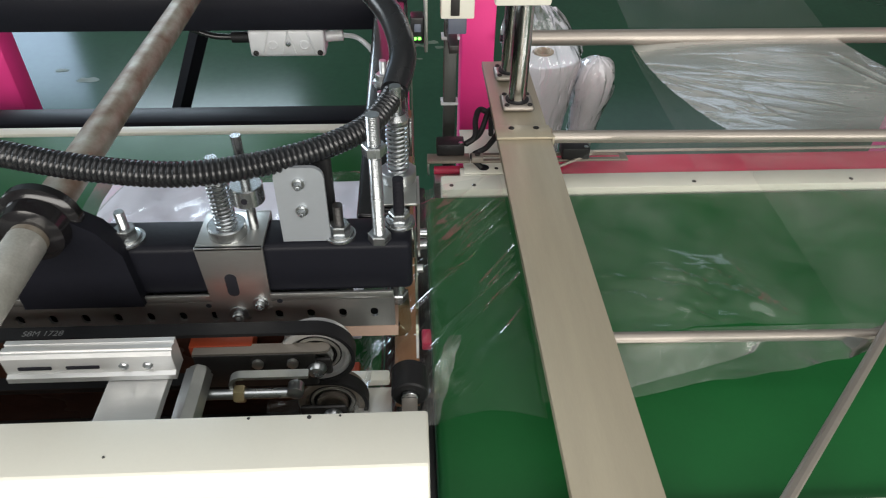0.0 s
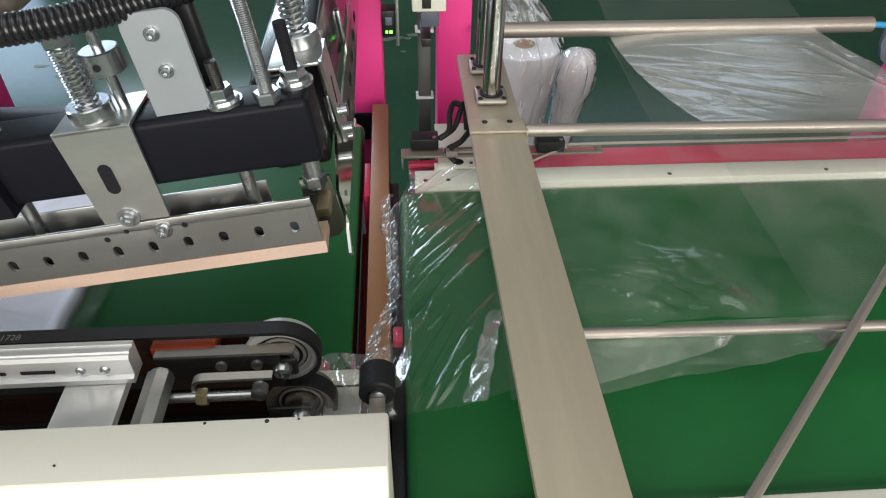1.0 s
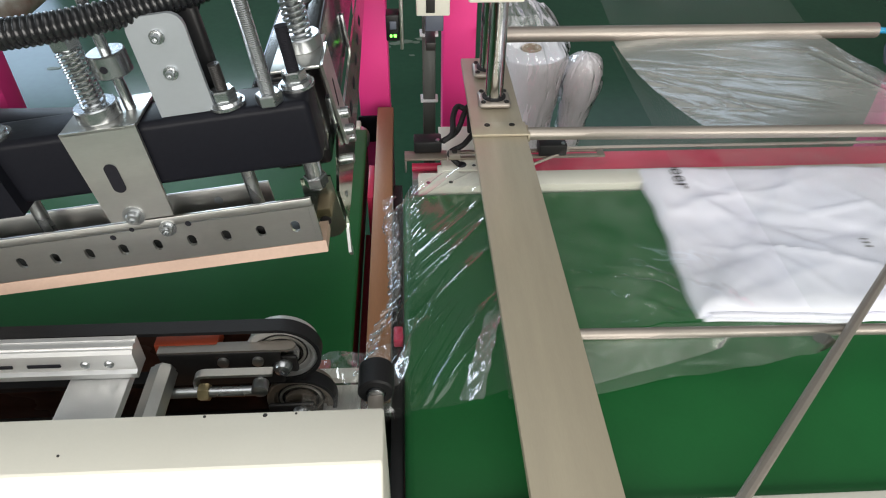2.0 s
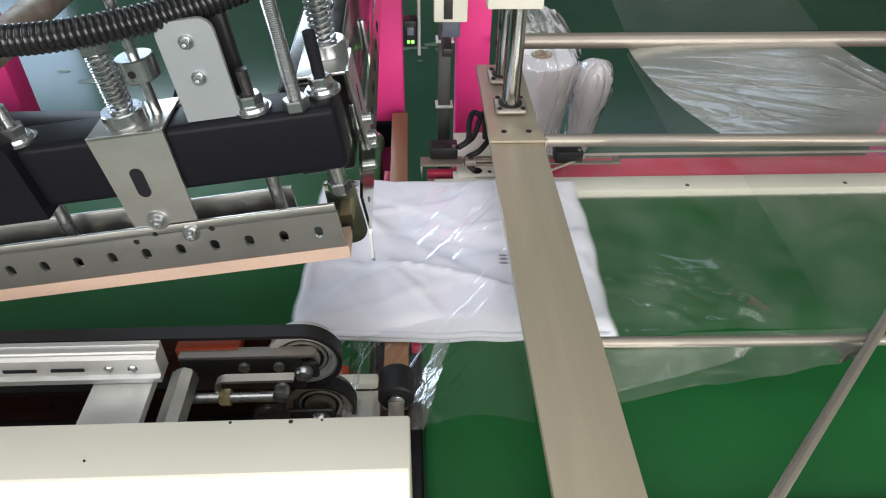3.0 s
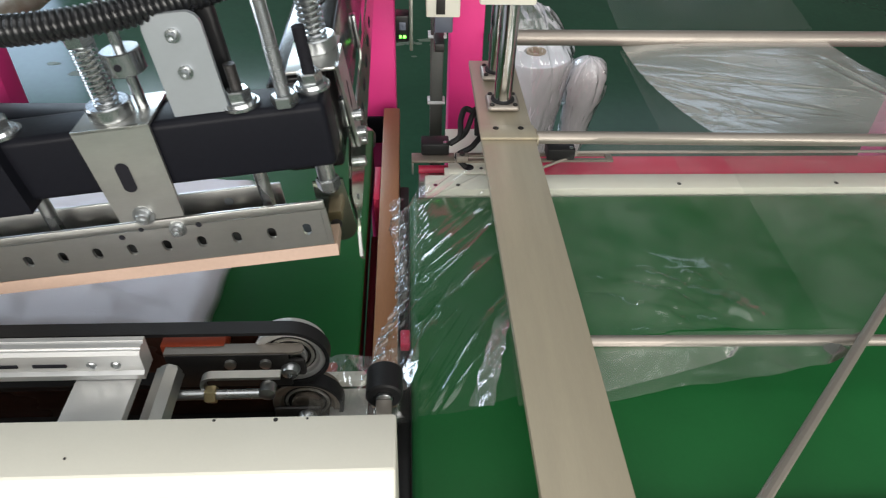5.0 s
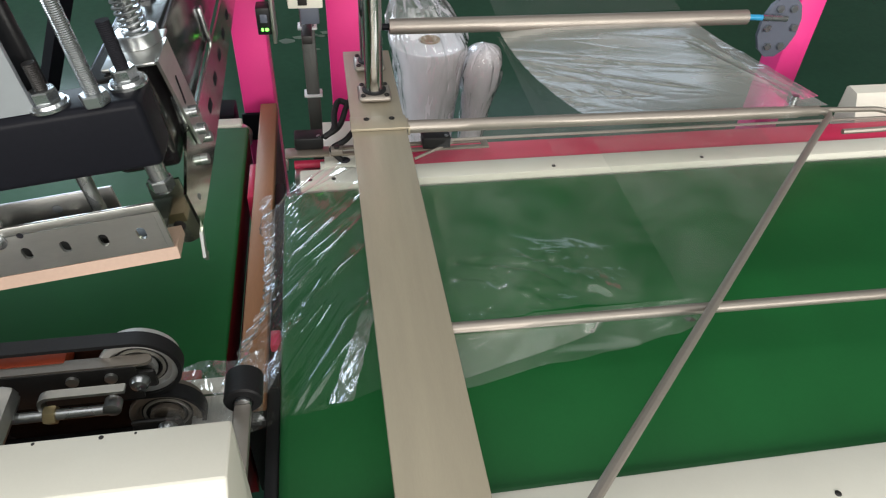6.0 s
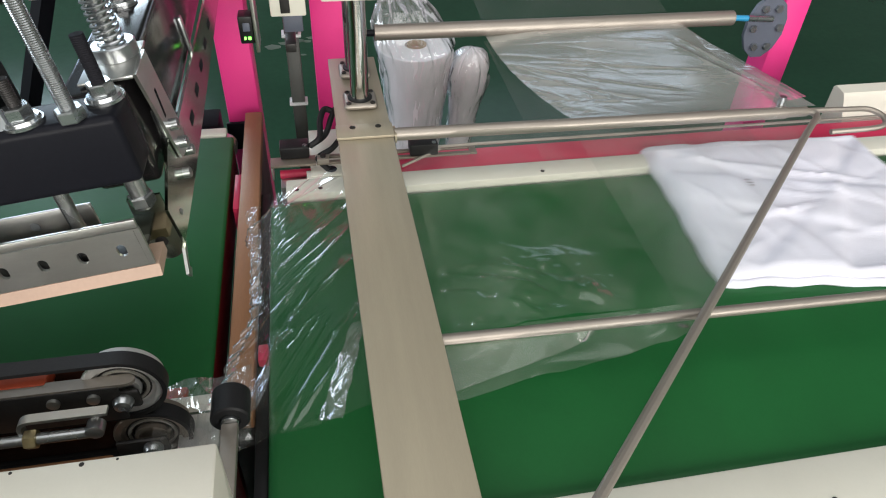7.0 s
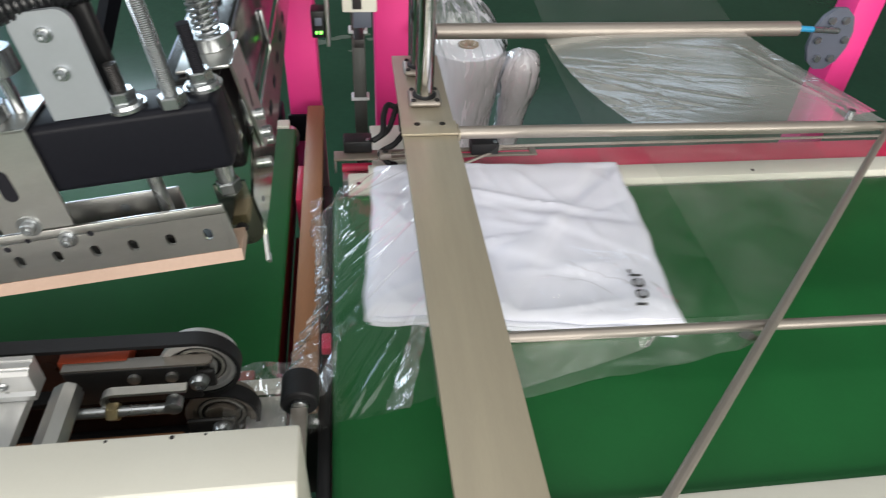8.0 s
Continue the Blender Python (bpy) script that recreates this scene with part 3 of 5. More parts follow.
def film_rolls():
    x, y, top = 0.377, 1.85, 0.6
    t = thing("film_roll", (x, y, 0), "large white film roll in crinkled clear wrapping", "film roll", "spare film rolls")
    wide = lambda z: 0.058 + 0.052 * min(1, z / top) ** 1.6
    body = [(wide(z) * 0.96, z) for z in [top * k / 12 for k in range(13)]]
    part("roll", lathe(B(), (x, y, 0), (0, 0, 1), [*body, (wide(top) * 0.94, top + 0.003), (0.03, top + 0.003), (0.029, top - 0.012)], 56), PAPER, t, "white wound film")
    part("core", lathe(B(), (x + 0.004, y, top - 0.03), (0, 0, 1), [(0.0275, 0), (0.0275, 0.036), (0.022, 0.036), (0.021, 0.002)], 24), CARD, t, "brown cardboard core")
    side = [(x, y, 0.01 + (top - 0.01) * k / 26, wide(0.01 + (top - 0.01) * k / 26) * 1.02) for k in range(27)]
    crown = [(x - 0.004 * k, y + 0.006 * k, top + 0.013 * k, wide(top) * (1.03 - 0.006 * k * k)) for k in range(1, 9)]
    bm = B()
    crumpled_skin(bm, side + crown, 3.0, 0.075)
    part("wrapper", bm, WRAP, t, "crinkled clear wrapper").visible_shadow = False
    t = thing("film_roll", (0.5, 1.86, 0), "slim white film roll bundled in a crumpled clear bag", "film roll", "spare film rolls")
    lean = lambda z: 0.492 + 0.092 * z
    shape = ((0, 0.032), (0.1, 0.034), (0.2, 0.036), (0.29, 0.041), (0.36, 0.045), (0.42, 0.052), (0.46, 0.06), (0.5, 0.064), (0.535, 0.059), (0.56, 0.046), (0.575, 0.028), (0.58, 0.01))
    line = [(lean(z), 1.86, z, r) for z, r in shape]
    fine = []
    for p, q in zip(line, line[1:]):
        fine += [tuple(a + (b - a) * k / 4 for a, b in zip(p, q)) for k in range(4)]
    for name, k, mat, rough in (("roll", 0.9, PAPER, 0.03), ("bag", 1.0, WRAP, 0.12)):
        bm = B()
        rings = crumpled_skin(bm, [(a, b, c, d * k) for a, b, c, d in fine + line[-1:]], 7.0, rough, 64)
        bm.faces.new(rings[-1])
        part(name, bm, mat, t, "crumpled clear bag" if mat is WRAP else "").visible_shadow = mat is not WRAP


def far_box():
    b = thing("control_cabinet", (1.2, 0.925, 0), "white painted machine box with a sloping face beside the belt", "machine box")
    prof = [(0.897, 0.05), (0.897, 0.835), (0.902, 0.845), (0.926, 0.893), (0.93, 0.898), (0.952, 0.901), (0.956, 0.897), (0.956, 0.05)]
    bm = outline_plate(B(), [(0.947, y, z) for y, z in prof], (1, 0, 0), 0.5)
    part("body", bm, CREAM, b)
    part("plinth", slab(B(), 0.96, 1.44, 0.902, 0.95, 0, 0.05), DARK, b)


# ---- near mechanism ----
def casing():
    c = thing("machine_casing", (-0.4, 0.2, 0), "cream sheet-metal casing with a folded edge", "casing")
    x0, x1 = -1.1, 0.01
    prof = [(0.3225, 0.86), (0.3225, 1.022), (0.3218, 1.0238), (0.32, 1.0246), (0.281, 1.024), (0.2795, 1.0232), (0.279, 1.022), (0.19, 0.93), (0.19, 0.3), (0.3, 0.3), (0.3, 0.86)]
    bm = outline_plate(B(), [(x0, y, z) for y, z in prof], (1, 0, 0), x1 - x0)
    rim = [e for e in bm.edges if all(abs(v.co.x - x1) < 1e-5 for v in e.verts)]
    bmesh.ops.bevel(bm, geom=rim, offset=0.003, segments=3, profile=0.5, affect="EDGES", clamp_overlap=True)
    part("shell", bm, CREAM, c, "cream powder-coated sheet metal", 25)
    part("end_trim", slab(B(), 0.0105, 0.022, 0.2, 0.3, 0.32, 0.93, 0.002), PLASTIC, c, "black end trim")
    part("stand", slab(B(), -1.0, 0.0, 0.2, 0.28, 0, 0.3), DARK, c)
    for x, y, q in ((-0.071, 0.319, 0.0016), (-0.112, 0.3195, 0.0011), (-0.2, 0.293, 0.0008), (-0.05, 0.3195, 0.0009), (-0.42, 0.3, 0.0008)):
        part("paint_chip", lathe(B(), (x, y, 1.0239), (0, 0, 1), [(q * 1.3, 0), (q, 0.0009)], 7), DARK, c)
    d = Vector((0, -0.089, -0.0915)).normalized()
    nrm = Vector((0, -0.0915, 0.089)).normalized()
    for x in (-0.175, -0.6):
        at = Vector((x, 0.279, 1.0215)) + d * 0.024
        part("screw", lathe(B(), at, nrm, [(0.0075, -0.001), (0.0075, 0.002), (0.005, 0.0055), (0.001, 0.006)], 16), STEEL, c)
    return c


def belt_loop(bm, x0, x1, z, r, y0, y1, thick):
    """A flat belt round two pulleys: an open loop with thickness."""
    def ring(rad):
        pts = [(x1 + rad * math.sin(a), z + rad * math.cos(a)) for a in [k * math.pi / 24 for k in range(25)]]
        return pts + [(x0 - rad * math.sin(a), z - rad * math.cos(a)) for a in [k * math.pi / 24 for k in range(25)]]
    rows = [[bm.verts.new((x, y, zz)) for x, zz in ring(rad)] for rad, y in ((r, y0), (r, y1), (r - thick, y1), (r - thick, y0))]
    n = len(rows[0])
    for a, b in ((0, 1), (1, 2), (2, 3), (3, 0)):
        for k in range(n):
            j = (k + 1) % n
            bm.faces.new((rows[a][k], rows[a][j], rows[b][j], rows[b][k]))
    return bm


def trim_drive():
    d = thing("film_trim_drive", (-0.3, 0.42, 0.8), "pair of toothed belts on pulleys that pull the film edge", "belt drive")
    for z, x in ((0.947, -0.086), (0.879, -0.078)):
        part("toothed_belt", belt_loop(B(), -0.8, x, z, 0.0345, 0.4385, 0.4525, 0.0036), RUBBER, d, "black toothed belt")
        # The lower pulley's darker metal stands for the shade behind the plates.
        p = part("pulley", lathe(B(), (x, 0.469, z), (0, -1, 0), [(0.0305, 0.009), (0.0305, 0.023), (0.0325, 0.0232), (0.0325, 0.0262), (0.031, 0.0275), (0.026, 0.0275), (0.0245, 0.024), (0.015, 0.024), (0.0145, 0.029), (0.011, 0.029), (0.0105, 0.026)], 40), ALLOY if z > 0.9 else TINE, d, "turned aluminium pulley" if z > 0.9 else "pulley in a darker metal for the shade there")
        # Thin dark ring laid on the floor of the pulley's recess.
        part("groove", lathe(B(), (x, 0.4451, z), (0, -1, 0), [(0.0225, 0), (0.022, 0.0006), (0.0165, 0.0006), (0.016, 0)], 32), DARK, p, "dark ring in the pulley face")
        part("face_ring", lathe(B(), (x, 0.4447, z), (0, -1, 0), [(0.021, 0), (0.0205, 0.0014), (0.0185, 0.0014), (0.018, 0)], 32), GALV, p)
        part("axle_plate", slab(B(), x - 0.03, x + 0.014, 0.433, 0.4385, z - 0.016, z + 0.0045, 0.003), DARK, d)
        part("axle_bolt", lathe(B(), (x + 0.001, 0.433, z - 0.005), (0, -1, 0), [(0.0085, 0), (0.0085, 0.003), (0.0065, 0.007), (0.003, 0.0082), (0.0025, 0.006)], 18), ZINC, d)
    font = bpy.data.curves.new("marking", "FONT")
    font.body, font.size = "S8M 1728", 0.0085
    words = new("marking_source", font)
    bpy.context.view_layer.update()
    bm = B()
    flat = bpy.data.meshes.new_from_object(words)
    bm.from_mesh(flat)
    bpy.data.objects.remove(words)
    bmesh.ops.translate(bm, verts=bm.verts[:], vec=(-0.33, 0.4418, 0.9818))
    mark = part("printed_marking", bm, GREYINK, d, "faint grey belt marking")
    # tensioning bracket with its bolt
    tip = [(-0.08 + 0.008 * math.sin(a), 0.4375 - 0.0055 * math.cos(a), 0.9608) for a in [k * math.pi / 8 for k in range(9)]]
    part("fork", outline_plate(B(), [(-0.19, 0.432, 0.9608), *tip, (-0.19, 0.443, 0.9608)], (0, 0, 1), 0.003), ROD, d, "flat worn steel stay")
    arc = [(-0.1445 - 0.0105 * math.sin(k * math.pi / 12), 0.9535 + 0.0105 * math.cos(k * math.pi / 12)) for k in range(7)]
    inner = [(-0.1445 - 0.0075 * math.sin(k * math.pi / 12), 0.9535 + 0.0075 * math.cos(k * math.pi / 12)) for k in range(6, -1, -1)]
    outer = [(-0.088, 0.964)] + arc + [(-0.155, 0.938), (-0.152, 0.938)] + inner + [(-0.088, 0.961)]
    part("tension_bracket", outline_plate(B(), [(x, 0.405, z) for x, z in outer], (0, 1, 0), 0.008), STEEL, d, "bent flat steel strap")
    part("tension_bolt", rod(B(), (-0.195, 0.404, 0.9445), (-0.104, 0.404, 0.9445), 0.0045, 12), ZINC, d)
    part("tension_nut", hexagon(B(), (-0.1515, 0.404, 0.9445), (1, 0, 0), 0.0135, 0.009), BRASS, d, "brass nut")
    part("bolt_eye", lathe(B(), (-0.1, 0.41, 0.9475), (0, -1, 0), [(0.007, 0), (0.007, 0.01), (0.004, 0.011)], 14), ZINC, d)
    part("back_plate", slab(B(), -0.8, -0.075, 0.463, 0.467, 0.79, 0.955, 0.001), BOARD_REDDENED, d, "dark oily back plate with an orange reflection in its colour")
    part("base_plate", slab(B(), -0.8, -0.028, 0.33, 0.463, 0.832, 0.84, 0.001), DARK, d)
    part("bearing_plate", slab(B(), -0.19, -0.085, 0.431, 0.435, 0.92, 0.962, 0.002), DARK, d)
    for x in (-0.135, -0.105):
        part("screw", lathe(B(), (x, 0.431, 0.952), (0, -1, 0), [(0.005, 0), (0.005, 0.003), (0.002, 0.0035)], 12), STEEL, d)
    part("spacer", lathe(B(), (-0.183, 0.325, 0.953), (0, 1, 0), [(0.011, 0), (0.012, 0.002), (0.012, 0.094), (0.0095, 0.0945), (0.0095, 0.098)], 8), STEEL, d, "steel hexagonal spacer")
    part("deflector", slab(B(), -0.074, -0.024, 0.468, 0.482, 0.869, 0.879, 0.003), CREAM, d)
    part("film_shoe", slab(B(), -0.058, -0.022, 0.4, 0.4665, 0.866, 0.87, 0.001), ALLOY, d, "bare metal film shoe")
    part("wear_strip", slab(B(), -0.8, -0.11, 0.385, 0.43, 0.868, 0.876, 0.002), BROWN, d, "brown fibre guide strip")
    part("wear_strip", slab(B(), -0.195, -0.14, 0.44, 0.462, 0.95, 0.965, 0.002), ORANGE, d, "orange brown belt guide strip")
    # slotted aluminium profile in front of the belt
    pr = thing("aluminium_profile", (-0.3, 0.4, 0.85), "pale slotted aluminium profile on a bracket", "profile rail")
    bm = B()
    section = [(0.3845, 0.99), (0.404, 0.99), (0.404, 1.017), (0.4, 1.017), (0.3995, 1.0155), (0.397, 1.0155), (0.3965, 1.017), (0.393, 1.017), (0.3925, 1.0155), (0.3905, 1.0155), (0.388, 1.013), (0.388, 0.9965), (0.3845, 0.995)]
    outline_plate(bm, [(-0.312, y, z) for y, z in section], (1, 0, 0), 0.128)
    part("rail", bm, ALLOY, pr, "pale anodised aluminium profile")
    for x in (-0.289, -0.253):
        part("slot", slab(B(), x - 0.0125, x + 0.0125, 0.3868, 0.3882, 1.0015, 1.0045, 0.0004), INK, pr)
    for x in (-0.222, -0.204):
        part("bolt", lathe(B(), (x, 0.388, 1.003), (0, -1, 0), [(0.0038, 0), (0.0038, 0.001), (0.0028, 0.0018), (0.002, 0.0008)], 14), ZINC, pr)
    part("bracket", slab(B(), -0.237, -0.191, 0.3, 0.402, 0.981, 0.9895, 0.001), ALLOY, pr, "flat aluminium bracket plate")
    part("upright", slab(B(), -0.237, -0.191, 0.326, 0.336, 0.84, 0.9805, 0.001), ALLOY, pr)
    # rubber guide roller
    trim_drive.marking = mark
    g = thing("guide_roller", (-0.012, 0.415, 0.85), "black rubber guide roller on a flat steel stem", "guide roller")
    part("roller", lathe(B(), (-0.004, 0.448, 0.917), (0, -1, 0), [(0.0148, 0), (0.0165, 0.0016), (0.0165, 0.0285), (0.0148, 0.03), (0.009, 0.03), (0.0085, 0.0285)], 36), RUBBER, g)
    part("hub", lathe(B(), (-0.004, 0.4195, 0.917), (0, -1, 0), [(0.0075, 0), (0.0075, 0.004), (0.006, 0.005)], 16), ZINC, g)
    part("stem", slab(B(), -0.011, 0.003, 0.336, 0.4145, 0.9115, 0.9195, 0.0015), ROD, g, "flat grey steel stem")
    post = part("stem_post", slab(B(), -0.011, 0.003, 0.327, 0.335, 0.7, 0.9195, 0.0015), ROD, g, "flat grey steel stem")
    for z in (0.84, 0.868):
        part("bolt", hexagon(B(), (-0.004, 0.327, z), (0, -1, 0), 0.01, 0.005), ZINC, post)
    part("foot", slab(B(), -0.03, 0.008, 0.39, 0.44, 0, 0.7, 0.002), DARK, g)


# ---- the lifting sealing jaw, built in its closed pose ----
JAW = (-0.3, 0.55, 0.95)


def socket_screw(name, at, axis, r, parent, mat=None):
    """A cap screw with washer and a hexagon socket."""
    b = part(name, lathe(B(), at, axis, [(r * 1.7, 0), (r * 1.7, 0.0016), (r * 1.05, 0.0018), (r * 1.05, 0.006), (r * 0.9, 0.007), (r * 0.55, 0.007), (r * 0.5, 0.004)], 18), mat or ZINC, parent)
    return b


def stud(parent, x, y, z, h, r, mat, washer=0.014):
    w = part("washer", lathe(B(), (x, y, z), (0, 0, 1), [(washer, 0), (washer, 0.0022), (0.006, 0.0024)], 24), ZINC, parent)
    hx = B()
    lathe(hx, (x, y, z + 0.0022), (0, 0, 1), [(0.0125, 0), (0.0118, 0.0025), (0.0095, 0.003)], 20)
    hexagon(hx, (x, y, z + 0.0045), (0, 0, 1), 0.0165, 0.009)
    part("flange_nut", hx, ZINC, parent)
    part("stud", thread(B(), (x, y, z + 0.012), (x, y, z + h), r), mat, parent)
    return w


def jaw():
    j = thing("sealing_jaw", JAW, "black lifting sealing jaw with springs, brackets and hose", "sealing jaw")
    part("front_tube", slab(B(), -1.1, 0.001, 0.492, 0.534, 0.978, 1.033, 0.006, 4), BLACK, j, "black square steel tube")
    part("side_tube", slab(B(), -0.05, -0.001, 0.536, 1.079, 0.95, 1.032, 0.005, 3), GLOSSBLACK, j, "glossy black square steel tube")
    part("rear_tube", slab(B(), -1.1, 0.0, 1.08, 1.135, 0.985, 1.035, 0.002, 2), BLACK, j, "black square steel tube")
    # stainless saddle over the front tube
    s = B()
    outline_plate(s, [(-0.185, 0.4895, 1.0365), (-0.127, 0.4895, 1.0365), (-0.129, 0.4895, 0.953), (-0.181, 0.4895, 0.953)], (0, -1, 0), 0.003)
    slab(s, -0.185, -0.127, 0.4865, 0.54, 1.0335, 1.0365, 0.0008)
    slab(s, -0.185, -0.127, 0.5375, 0.5405, 0.96, 1.0365, 0.0008)
    sd = part("saddle_bracket", s, STEEL, j, "brushed stainless steel saddle bracket")
    ring = [(-0.16 + 0.0052 * math.cos(a), 0.4863, 0.994 + 0.0052 * math.sin(a) + math.copysign(0.008, math.sin(a))) for a in [(k + 0.5) * math.tau / 20 for k in range(20)]]
    part("slot", outline_plate(B(), ring, (0, -1, 0), 0.0004), INK, sd)
    socket_screw("cap_screw", (-0.16, 0.4865, 0.958), (0, -1, 0), 0.0052, sd)
    # spring column on the saddle
    part("spring_seat", lathe(B(), (-0.159, 0.507, 1.0365), (0, 0, 1), [(0.0155, 0), (0.0165, 0.001), (0.0165, 0.0105), (0.0155, 0.0115), (0.008, 0.0115)], 28), ZINC, j)
    part("spring", coil(B(), (-0.159, 0.507, 1.048), (-0.159, 0.507, 1.092), 0.0088, 0.001, 11), ZINC, j)
    part("spring_rod", rod(B(), (-0.159, 0.507, 1.04), (-0.159, 0.507, 1.115), 0.005, 14), ZINC, j)
    part("spring_nut", hexagon(B(), (-0.159, 0.507, 1.092), (0, 0, 1), 0.019, 0.011), ZINC, j)
    part("pin", rod(B(), (-0.138, 0.515, 1.0367), (-0.138, 0.515, 1.13), 0.0042, 14), ZINC, j)
    cl = part("clamp_collar", lathe(B(), (-0.138, 0.515, 1.066), (0, 0, 1), [(0.0132, 0), (0.0142, 0.001), (0.0142, 0.0165), (0.0132, 0.0175)], 24), ZINC, j)
    part("set_screw", lathe(B(), (-0.138, 0.5009, 1.0745), (0, -1, 0), [(0.0028, 0), (0.0028, 0.0004)], 12), INK, cl)
    # galvanised plate with two screws
    py = 0.502
    pts = [(-0.1105, py, 1.0335), (-0.0695, py, 1.0335), (-0.0695, py, 1.099)]
    pts += [(-0.0795 + 0.01 * math.cos(a), py, 1.099 + 0.01 * math.sin(a)) for a in (0.4, 0.8, 1.2, 1.57)]
    pts += [(-0.1005 + 0.01 * math.cos(a), py, 1.099 + 0.01 * math.sin(a)) for a in (1.57, 2.0, 2.4, 2.8)]
    pts += [(-0.1105, py, 1.099)]
    pl = part("hose_plate", outline_plate(B(), pts, (0, -1, 0), 0.004), PLATED, j, "bright galvanised steel plate")
    for z in (1.094, 1.067):
        socket_screw("cap_screw", (-0.0905, py - 0.004, z), (0, -1, 0), 0.0031, pl)
    part("hose_clamp", slab(B(), -0.088, -0.066, 0.521, 0.532, 1.034, 1.106, 0.004, 3), PLASTIC, j, "black plastic hose clamp")
    stud(j, -0.062, 0.506, 1.033, 0.033, 0.0045, DARK)
    stud(j, -0.246, 0.506, 1.033, 0.03, 0.0045, ZINC, 0.015)
    stud(j, -0.01, 0.522, 1.033, 0.048, 0.005, INK)
    # tall threaded rod
    part("threaded_rod", thread(B(), (-0.027, 0.497, 1.04), (-0.027, 0.497, 1.157), 0.0055), ZINC, j)
    part("nut", hexagon(B(), (-0.027, 0.497, 1.0335), (0, 0, 1), 0.0175, 0.009), ZINC, j)
    part("nut", hexagon(B(), (-0.027, 0.497, 1.122), (0, 0, 1), 0.0175, 0.009), ZINC, j)
    # rear spring column with its bracket
    br = B()
    slab(br, -0.034, 0.0063, 0.546, 0.612, 1.0335, 1.0365, 0.001)
    part("spring_bracket", br, STEEL, j)
    part("spring_seat", lathe(B(), (-0.011, 0.588, 1.036), (0, 0, 1), [(0.016, 0), (0.017, 0.001), (0.017, 0.011), (0.016, 0.012), (0.008, 0.012)], 28), ZINC, j)
    part("spring", coil(B(), (-0.011, 0.588, 1.048), (-0.011, 0.588, 1.1), 0.0095, 0.0013, 11), ZINC, j)
    part("spring_rod", rod(B(), (-0.011, 0.588, 1.04), (-0.011, 0.588, 1.135), 0.0052, 14), ZINC, j)
    part("spring_cap", lathe(B(), (-0.011, 0.588, 1.1), (0, 0, 1), [(0.011, 0), (0.012, 0.004), (0.009, 0.009)], 20), ZINC, j)
    stud(j, -0.03, 0.72, 1.032, 0.03, 0.0045, ZINC)
    stud(j, -0.03, 0.8, 1.032, 0.03, 0.0045, ZINC)
    # end plates at the corner
    e = part("end_strip", outline_plate(B(), [(0.0065, 0.546, 1.0365), (0.0065, 0.592, 1.0365), (0.0065, 0.612, 0.955), (0.0065, 0.604, 0.938), (0.0065, 0.578, 0.944)], (1, 0, 0), 0.0025), STEEL, j, "stainless corner strip")
    part("strip_slot", slab(B(), 0.009, 0.0094, 0.574, 0.578, 0.985, 1.01, 0.0001), INK, e)
    for y, z in ((0.585, 0.955), (0.578, 0.976)):
        part("cap_screw", lathe(B(), (0.009, y, z), (1, 0, 0), [(0.0052, 0), (0.0052, 0.007), (0.003, 0.008)], 14), ZINC, e)
    edge = [(0.506, 0.908), (0.499, 0.946), (0.56, 0.966), (0.62, 0.957), (1.07, 0.951), (1.07, 0.915), (0.6, 0.907)]
    sb = part("side_blade", outline_plate(B(), [(0.003, y, z) for y, z in edge], (1, 0, 0), 0.0025), MIRROR, j, "polished stainless side blade")
    part("hook", outline_plate(B(), [(0.003, y, z) for y, z in ((0.509, 0.9075), (0.499, 0.9075), (0.483, 0.893), (0.488, 0.886), (0.495, 0.889), (0.492, 0.894))], (1, 0, 0), 0.0025), STEEL, sb, "bent stainless hook")
    for y, z in ((0.611, 0.932), (0.574, 0.931)):
        part("cap_screw", lathe(B(), (0.0055, y, z), (1, 0, 0), [(0.0048, 0), (0.0048, 0.006), (0.003, 0.007)], 14), ZINC, sb)
    part("rivet", lathe(B(), (0.0055, 0.527, 0.924), (1, 0, 0), [(0.003, 0), (0.002, 0.001)], 10), ZINC, sb)
    for y in (0.66, 0.72, 0.78, 0.84, 0.9):
        part("blade_slot", slab(B(), 0.0055, 0.0061, y, y + 0.02, 0.929, 0.937, 0.0003), INK, j)
    for y in (0.58, 0.78, 1.0):
        part("blade_stay", slab(B(), -0.001, 0.0028, y, y + 0.012, 0.94, 0.99, 0.001), ZINC, j)
    # hanging bolts and the front sealing blade
    for x in (-0.5, -0.247, -0.066):
        part("hanger_collar", hexagon(B(), (x, 0.508, 0.9755), (0, 0, 1), 0.015, 0.0072), ZINC, j)
    part("corner_bolt", rod(B(), (-0.014, 0.513, 0.945), (-0.014, 0.513, 0.983), 0.0075, 14), ZINC, j)
    tab = [(-0.03, 0.524, 0.946), (-0.004, 0.524, 0.946)] + [(-0.0165 + 0.0152 * math.cos(a), 0.524, 0.896 + 0.0152 * math.sin(a)) for a in [-k * math.pi / 14 for k in range(15)]]
    foot = part("corner_foot", outline_plate(B(), tab, (0, 1, 0), 0.0025), MIRROR, j, "polished steel corner tab with a hole")
    part("hole", lathe(B(), (-0.0185, 0.5238, 0.9), (0, -1, 0), [(0.0052, 0), (0.005, 0.0004)], 20), DARK, foot)
    part("corner_nut", hexagon(B(), (-0.014, 0.513, 0.947), (0, 0, 1), 0.0175, 0.01), ZINC, j)
    bm = slotted_plate(B(), -1.109, -0.021, 0.487, 0.907, 0.943, 37, 0.0075, 0.0115, 0.003)
    slab(bm, -0.0208, -0.0165, 0.487, 0.49, 0.907, 0.943)
